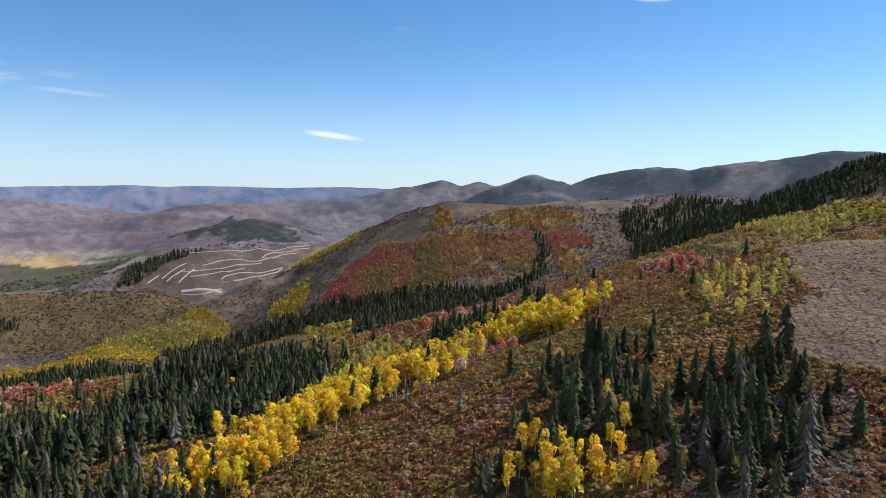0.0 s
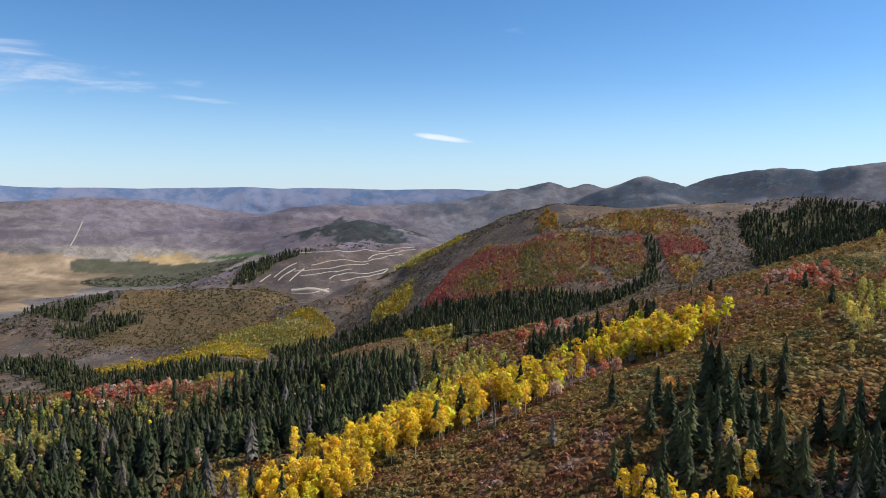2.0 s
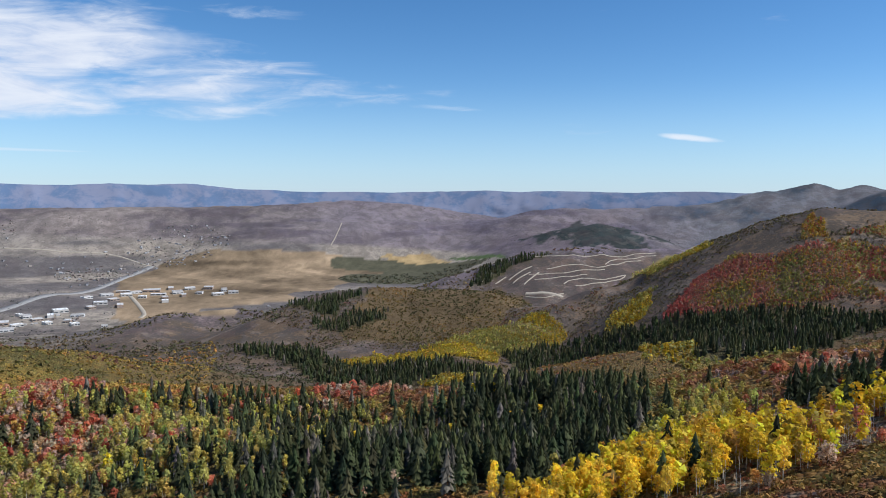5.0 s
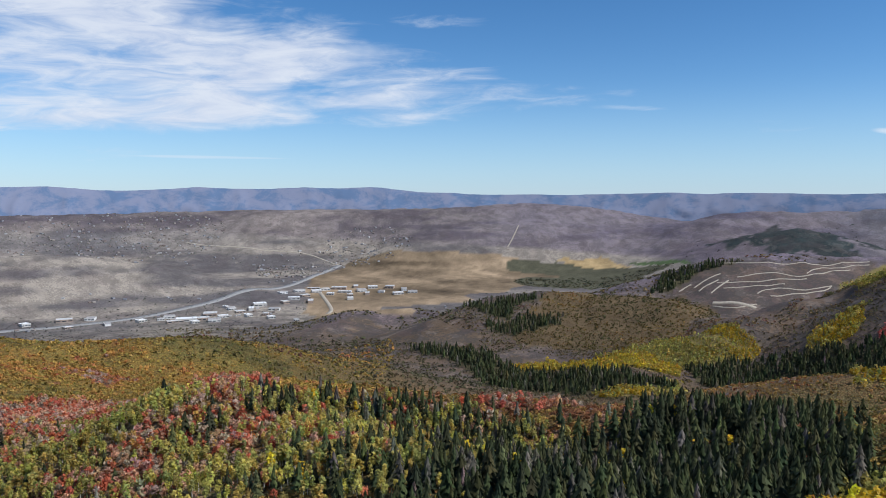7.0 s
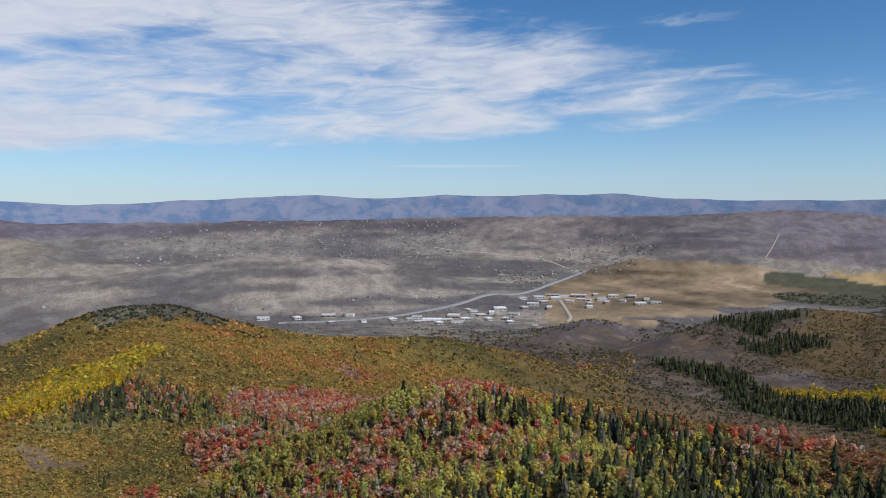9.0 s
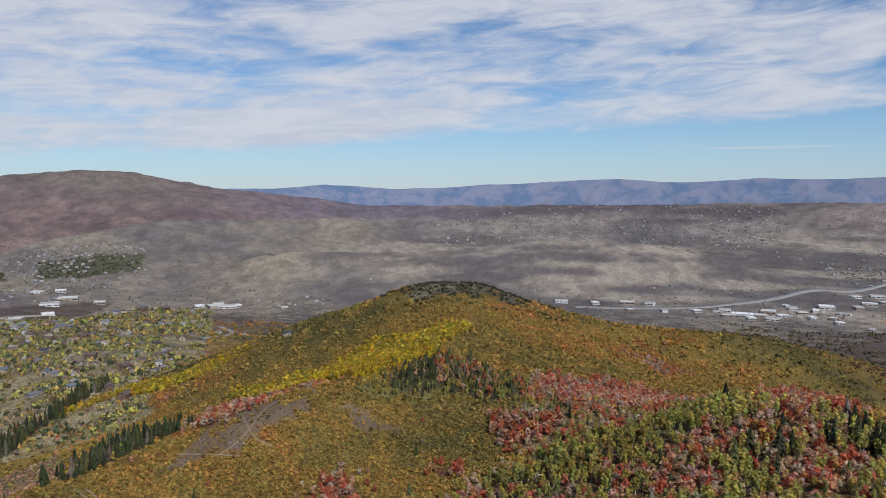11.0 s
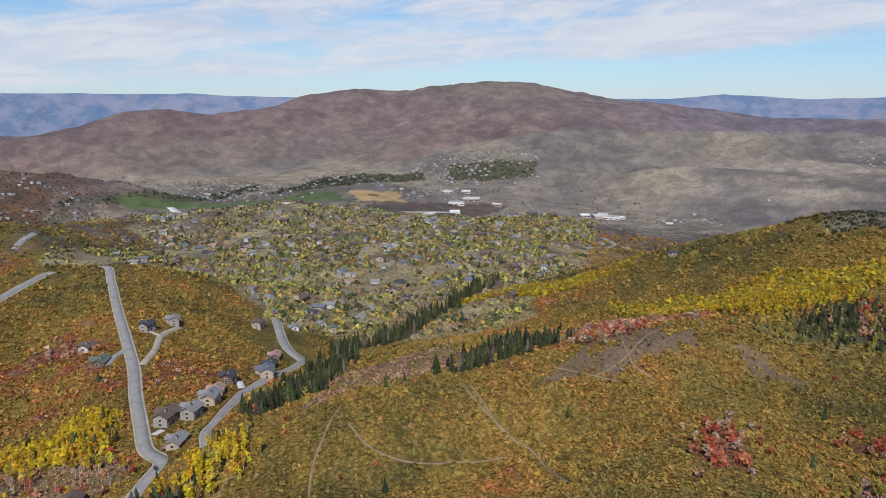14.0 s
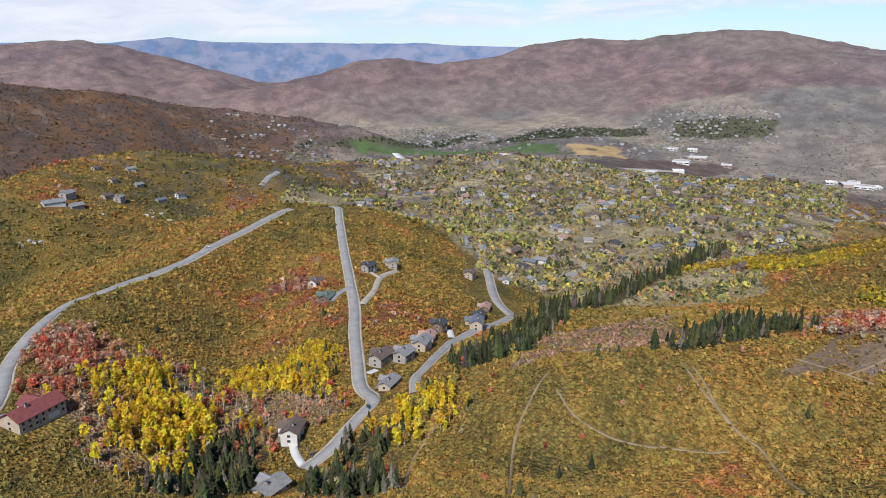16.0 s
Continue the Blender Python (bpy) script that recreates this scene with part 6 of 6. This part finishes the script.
def gable(name, x0, x1, y0, y1, eaves, rise, over, mat, parent, thick=0.35, along="x"):
    """A gabled roof of two thick slopes with overhanging eaves."""
    turned = (lambda p: p) if along == "x" else (lambda p: (p[1], p[0], p[2]))
    if along != "x":
        x0, x1, y0, y1 = y0, y1, x0, x1
    mid, drop = (y0 + y1) / 2, rise * over / ((y1 - y0) / 2)
    ring = [(y0 - over, eaves - drop), (mid, eaves + rise), (y1 + over, eaves - drop), (y1 + over, eaves - drop + thick), (mid, eaves + rise + thick), (y0 - over, eaves - drop + thick)]
    points = [turned((x, y, z)) for x in (x0 - over, x1 + over) for y, z in ring]
    faces = [(0, 1, 4, 5), (1, 2, 3, 4), (6, 11, 10, 7), (7, 10, 9, 8)] + [(k, k + 6, (k + 1) % 6 + 6, (k + 1) % 6) for k in range(6)]
    return solid(name, points, faces, mat, parent)


def walls(name, x0, x1, y0, y1, low, eaves, rise, mat, parent, along="x"):
    """Outer walls with gable ends."""
    turned = (lambda p: p) if along == "x" else (lambda p: (p[1], p[0], p[2]))
    if along != "x":
        x0, x1, y0, y1 = y0, y1, x0, x1
    mid = (y0 + y1) / 2
    ring = [(y0, low), (y1, low), (y1, eaves), (mid, eaves + rise), (y0, eaves)]
    points = [turned((x, y, z)) for x in (x0, x1) for y, z in ring]
    faces = [(0, 1, 2, 3, 4), (9, 8, 7, 6, 5)] + [(k, k + 5, (k + 1) % 5 + 5, (k + 1) % 5) for k in range(5)]
    return solid(name, points, faces, mat, parent)


def window(x, y, z, wide, tall, side, parent, framed=True):
    """A window on a long wall (side -1 or 1 along y) or an end wall (side -2 or 2 along x)."""
    out = 0.08 if side > 0 else -0.08
    lo, hi = min(0, out), max(0, out)
    if not framed:
        half = wide / 2 + 0.1
        if abs(side) == 1:
            return box("window", x - half, x + half, y + lo, y + hi, z, z + tall, pane_mat, parent)
        return box("window", x + lo, x + hi, y - half, y + half, z, z + tall, pane_mat, parent)
    if abs(side) == 1:
        frame_ob = box("window", x - wide / 2 - 0.12, x + wide / 2 + 0.12, y + lo, y + hi, z - 0.12, z + tall + 0.12, TRIM, parent)
        box("pane", x - wide / 2, x + wide / 2, y + lo * 1.4, y + hi * 1.4, z, z + tall, pane_mat, frame_ob)
    else:
        frame_ob = box("window", x + lo, x + hi, y - wide / 2 - 0.12, y + wide / 2 + 0.12, z - 0.12, z + tall + 0.12, TRIM, parent)
        box("pane", x + lo * 1.4, x + hi * 1.4, y - wide / 2, y + wide / 2, z, z + tall, pane_mat, frame_ob)


def house(length, depth, storeys, roof, wall, label, group, wing=True, detail=True):
    root = new("house")
    a, b, eaves, rise = length / 2, depth / 2, 2.9 * storeys + 0.4, depth * 0.27
    walls("wall", -a, a, -b, b, -4, eaves, rise, WALLS[wall], root)
    gable("roof", -a, a, -b, b, eaves, rise, 0.9, ROOFS[roof], root)
    for storey in range(storeys):
        z = 0.9 + 2.9 * storey
        for side in (-1, 1):
            for x in np.linspace(-a + 2, a - 2, max(3, int(length / 3.6)) if detail else 2):
                window(x, side * b, z, 1.6, 1.5, side, root, detail)
        for side in (-2, 2):
            window(side / 2 * a, 0, z, 1.8, 1.5, side, root, detail)
    chimney = box("chimney", a * 0.3, a * 0.3 + 1.1, b * 0.15, b * 0.15 + 0.9, eaves, eaves + rise + 1.4, WALLS["stone"], root)
    box("cap", a * 0.3 - 0.12, a * 0.3 + 1.22, b * 0.15 - 0.12, b * 0.15 + 1.02, eaves + rise + 1.4, eaves + rise + 1.6, ROOFS["dark"], chimney)
    if wing:
        c = -b - depth * 0.42
        walls("wing_wall", -a * 0.85, -a * 0.05, c, 0, -4, eaves - 0.5, rise * 0.8, WALLS[wall], root, "y")
        gable("wing_roof", -a * 0.85, -a * 0.05, c, 0, eaves - 0.5, rise * 0.8, 0.7, ROOFS[roof], root, 0.32, "y")
        window(-a * 0.45, c, 0.9, 2.4, 1.6, -1, root, detail)
    if detail:
        deck = box("deck", a * 0.1, a * 0.95, -b - 3.2, -b - 0.02, 0.05, 0.3, BOARD, root)
        for x in (a * 0.12, a * 0.52, a * 0.92):
            box("post", x - 0.1, x + 0.1, -b - 3.1, -b - 2.9, -3.5, 1.3, BOARD, deck)
        box("rail", a * 0.1, a * 0.95, -b - 3.12, -b - 3.0, 1.15, 1.3, BOARD, deck)
        door = box("garage_door", -a * 0.68, -a * 0.22, b + 0.02, b + 0.12, 0, 2.4, TRIM, root)
        for z in (0.6, 1.2, 1.8):
            box("panel", -a * 0.66, -a * 0.24, b + 0.12, b + 0.15, z - 0.24, z + 0.24, WALLS["white"], door)
        box("door", a * 0.1, a * 0.1 + 1.1, b + 0.02, b + 0.1, 0, 2.1, BOARD, root)
    return tagged(root, label, "house", group)


def footing(x, y, reach):
    """The floor level of a building: a little over the middle ground of its plot."""
    return float(np.mean(lie(np.array([x, x + reach, x - reach, x, x]), np.array([y, y, y, y + reach, y - reach])))) + 0.3


tell = {"red": "dark red metal", "brown": "brown shingle", "grey": "grey shingle", "dark": "near-black", "slate": "blue-grey slate", "green": "grey-green metal", "pink": "faded pink tile"}
tell_wall = {"tan": "tan stucco", "white": "white boarded", "stone": "stone-faced", "brown": "brown timber"}
for k, (x, y, length, depth, storeys, turn, roof, wall) in enumerate(HOUSES):
    if k:
        length, depth = 0.84 * length, 0.84 * depth
    far = math.hypot(x - CENTRE[0], y - CENTRE[1])
    one = house(length, depth, storeys, roof, wall, f"{tell_wall[wall]} house with a {tell[roof]} roof among scrub", "houses on the hills", True, far < 900)
    one.matrix_basis = pose(x, y, footing(x, y, depth / 2), 0, 0, turn)

# the village in the hollow
g = random.Random(21)
kinds = [house(g.uniform(13, 18), g.uniform(9, 12), g.choice((1, 2)), r, w, f"{tell_wall[w]} house with a {tell[r]} roof in the village", "village houses", k % 2 == 0, False)
         for k, (r, w) in enumerate((("brown", "tan"), ("grey", "white"), ("dark", "stone"), ("slate", "tan"), ("pink", "white"), ("brown", "brown")))]
x, y = strew(880, 2250, 104, 137, 900, 301)
taken, slots = [(h[0], h[1]) for h in HOUSES], []
for px_, py_, zone, level in zip(x, y, growth(x, y), lie(x, y)):
    if zone == 0 and level < 262 and len(slots) < 190 and all((px_ - a) ** 2 + (py_ - b) ** 2 > 27**2 for a, b in taken):
        if clear_of_roads(np.array([px_]), np.array([py_]))[0]:
            taken.append((px_, py_))
            slots.append((px_, py_))
for k, (px_, py_) in enumerate(slots):
    m = pose(px_, py_, footing(px_, py_, 5), 0, 0, g.choice((0, 90, 180, 270)) + g.uniform(-25, 25))
    if k < len(kinds):
        kinds[k].matrix_basis = m
    else:
        copy_thing(kinds[g.randrange(len(kinds))], m)

# ---- big roadside buildings on the valley floor ----
shed_walls = [plain("shed_wall", c, 0.8, 0.15, 0.6) for c in ((0.55, 0.52, 0.47), (0.36, 0.28, 0.22), (0.68, 0.66, 0.62))]
shed_roofs = [plain("flat_roof", c, 0.7, 0.1, 0.4) for c in ((0.78, 0.78, 0.77), (0.55, 0.54, 0.52), (0.34, 0.31, 0.29))]
for k, (x, y, length, depth, height, turn) in enumerate(SHEDS):
    far = math.hypot(x - CENTRE[0], y - CENTRE[1])
    root = new("commercial_building")
    a, b = length / 2, depth / 2
    box("wall", -a, a, -b, b, -8, height, shed_walls[k % 3], root)
    box("roof", -a + 0.5, a - 0.5, -b + 0.5, b - 0.5, height, height + 0.35, shed_roofs[(k * 7) % 3], root)
    for y0, y1 in ((-b - 0.3, -b + 0.5), (b - 0.5, b + 0.3)):
        box("parapet", -a - 0.3, a + 0.3, y0, y1, height, height + 1.2, TRIM, root)
    for off in np.linspace(-a * 0.6, a * 0.6, 2):
        unit = box("roof_unit", off - 2.2, off + 2.2, -2, 2, height + 0.35, height + 2.4, SLAB, root, bevel=0.2)
        box("vent", off - 0.8, off + 0.8, -0.8, 0.8, height + 2.4, height + 3.1, ROOFS["grey"], unit)
    for off in np.linspace(-a * 0.7, a * 0.7, 3):
        for side in (-1, 1):
            box("shop_window", off - a * 0.25, off + a * 0.25, side * b - 0.15, side * b + 0.15, 0.8, 4.2, pane_mat, root)
    tagged(root, "low flat-roofed commercial building beside the highway", "building", "roadside buildings")
    root.matrix_basis = pose(x, y, footing(x, y, 8) + 0.5, 0, 0, math.degrees(math.atan2(y - CENTRE[1], x - CENTRE[0])) + 90 + turn)

# ---- distant neighbourhoods: too many and too far to tell one house from the next ----
SUBURBS = (  # x, y, reach, houses
    (-3018, 2831, 260, 110), (-4042, 2017, 420, 120), (-4066, 1511, 400, 90), (-1438, -1861, 200, 70), (-2325, -1970, 300, 100), (-2743, -1572, 200, 60), (-3233, -1113, 260, 90),
    (-3195, -1269, 200, 80), (-4186, 1349, 450, 120), (-3076, 2312, 150, 40), (-2343, -1726, 250, 70), (-3938, 2164, 300, 90), (-4280, 785, 350, 90), (-1850, -1420, 260, 60))
hut_points = np.array([(-.5, -.35, -.3), (.5, -.35, -.3), (.5, .35, -.3), (-.5, .35, -.3), (-.5, -.35, .32), (.5, -.35, .32), (.5, .35, .32), (-.5, .35, .32),
                       (-.57, -.42, .28), (.57, -.42, .28), (.57, .42, .28), (-.57, .42, .28), (-.57, 0, .56), (.57, 0, .56)])
hut_faces = np.array([(0, 1, 5), (0, 5, 4), (1, 2, 6), (1, 6, 5), (2, 3, 7), (2, 7, 6), (3, 0, 4), (3, 4, 7), (8, 9, 13), (8, 13, 12), (10, 11, 12), (10, 12, 13), (9, 10, 13), (11, 8, 12)])
hut_shades = [np.array([1.25] * 8 + [s] * 6) for s in (0.65, 0.85, 1.05)]
HUTS = [(hut_points, hut_faces, s) for s in hut_shades]
g = np.random.default_rng(41)
spots, shrubs = [], []
for x, y, reach, count in SUBURBS:
    a, r = g.uniform(0, 6.283, 8 * count), reach * np.sqrt(g.random(8 * count))
    at = np.c_[x + r * np.cos(a), y + r * np.sin(a)]
    spots.append(at[:count])
    shrubs.append(at[count:])
x, y = strew(2700, 4650, 40, 118, 1100, 45)
wide_plain = (lie(x, y) - valley_floor(x, y) < 55) & (rough(polar(x, y)[1] * 22, (500 - lie(x, y)) / polar(x, y)[0] * 9000, 130, 46, 4) + 0.10 * g.standard_normal(len(x)) > 0.06)
wide_plain &= growth(x, y) == 0
x, y = x[wide_plain], y[wide_plain]
spots.append(np.c_[x, y][::4])
vx, vy = strew(1000, 2300, 101, 138, 3600, 47)
some = village(vx, vy) & clear_of_roads(vx, vy) & (growth(vx, vy) == 0)
spots.append(np.c_[vx, vy][some])
shrubs.append(np.c_[x, y])
spots, shrubs = np.concatenate(spots), np.concatenate(shrubs)
size = g.uniform(8, 14, len(spots))
hut_tint = np.array(((0.30, 0.26, 0.22), (0.38, 0.365, 0.35), (0.22, 0.175, 0.15), (0.25, 0.245, 0.25)))[g.integers(0, 4, len(spots))]
stuff("distant_houses", [spread_out(HUTS, standing(spots[:, 0], spots[:, 1], -1), np.c_[size, size * 0.75], hut_tint, 42)], tinted("painted_houses", 0.1, 0.3, 0.8), "scattered pale houses of distant neighbourhoods", "houses")
size = g.uniform(2.2, 4.6, len(shrubs))
stuff("garden_trees", [spread_out(BUSH_SMALL, standing(shrubs[:, 0], shrubs[:, 1], 0.5), np.c_[size, size * 1.1], palette(((0.085, 0.095, 0.075), (0.115, 0.12, 0.085), (0.145, 0.13, 0.105)), (3, 2, 1), g.random(len(shrubs)), 43), 44)],
      SCRUB, "dark green trees between distant houses", "trees")

# ---- rock outcrops and parked cars ----
ROCK = plain("pale_weathered_rock", (0.36, 0.33, 0.29), 0.95, 0.3, 1.0, bump=0.5)
g = random.Random(51)


def boulder(size):
    bm = bmesh.new()
    bmesh.ops.create_icosphere(bm, subdivisions=2, radius=1)
    shift = Vector((g.uniform(-9, 9), g.uniform(-9, 9), 0))
    for v in bm.verts:
        v.co *= 1 + 0.55 * noise.noise(v.co * 1.3 + shift) + 0.18 * noise.noise(v.co * 3.7 + shift)
        v.co.z *= 0.7
        v.co *= size
    data = bpy.data.meshes.new("rock")
    bm.to_mesh(data)
    bm.free()
    data.materials.append(ROCK)
    return tagged(new("rock", data), "pale weathered boulder standing out of the scrub", "rock", "boulders")


for x, y, size in ROCKS:
    for k in range(4):
        one = boulder(size * g.uniform(0.5, 1.0))
        rx, ry = x + g.uniform(-2, 2) * size, y + g.uniform(-2, 2) * size
        one.matrix_basis = pose(rx, ry, float(lie(rx, ry)), 0, 0, g.uniform(0, 360))

TYRE = plain("tyre_rubber", (0.03, 0.03, 0.03), 0.9, 0.1)
RIM = plain("alloy_rim", (0.5, 0.5, 0.5), 0.4, 0.1, metal=1.0)


def car(colour, name):
    root = new("car")
    paint_mat = plain(name, colour, 0.3, 0.05, specular=0.6)
    profile = [(-2.2, 0.35), (2.2, 0.35), (2.25, 0.75), (1.5, 0.95), (-2.2, 1.0)]
    points = [(x, s * 0.88, z) for s in (-1, 1) for x, z in profile]
    solid("body", points, [(0, 1, 2, 3, 4), (9, 8, 7, 6, 5)] + [(k, k + 5, (k + 1) % 5 + 5, (k + 1) % 5) for k in range(5)], paint_mat, root)
    cabin = [(-1.9, -0.82, 0.98), (1.1, -0.82, 0.98), (1.1, 0.82, 0.98), (-1.9, 0.82, 0.98), (-1.5, -0.68, 1.55), (0.3, -0.68, 1.55), (0.3, 0.68, 1.55), (-1.5, 0.68, 1.55)]
    sides = [(0, 1, 5, 4), (1, 2, 6, 5), (2, 3, 7, 6), (3, 0, 4, 7)]
    solid("windows", cabin, sides, pane_mat, root)
    box("roof", -1.55, 0.35, -0.7, 0.7, 1.55, 1.6, paint_mat, root)
    for x in (-1.35, 1.4):
        for s in (-1, 1):
            bm = bmesh.new()
            bmesh.ops.create_cone(bm, segments=14, radius1=0.34, radius2=0.34, depth=0.22, cap_ends=True, matrix=Matrix.Translation((x, s * 0.8, 0.34)) @ Matrix.Rotation(math.pi / 2, 4, "X"))
            data = bpy.data.meshes.new("wheel")
            bm.to_mesh(data)
            bm.free()
            data.materials.append(TYRE)
            wheel = new("wheel", data)
            wheel.parent = root
            box("rim", x - 0.17, x + 0.17, s * 0.91 - 0.015, s * 0.91 + 0.015, 0.17, 0.51, RIM, wheel)
    for s in (-0.6, 0.6):
        box("headlight", 2.2, 2.27, s - 0.15, s + 0.15, 0.6, 0.75, TRIM, root)
    return tagged(root, f"{name.replace('_', ' ')} car on the hillside road", "car", "cars")


for (x, y, turn), (colour, name) in zip(CARS, (((0.04, 0.045, 0.06), "dark_blue"), ((0.06, 0.06, 0.06), "black"), ((0.7, 0.7, 0.7), "white"), ((0.4, 0.4, 0.42), "silver"))):
    car(colour, name).matrix_basis = pose(x, y, float(lie(x, y)) + 0.52, 0, 0, turn)
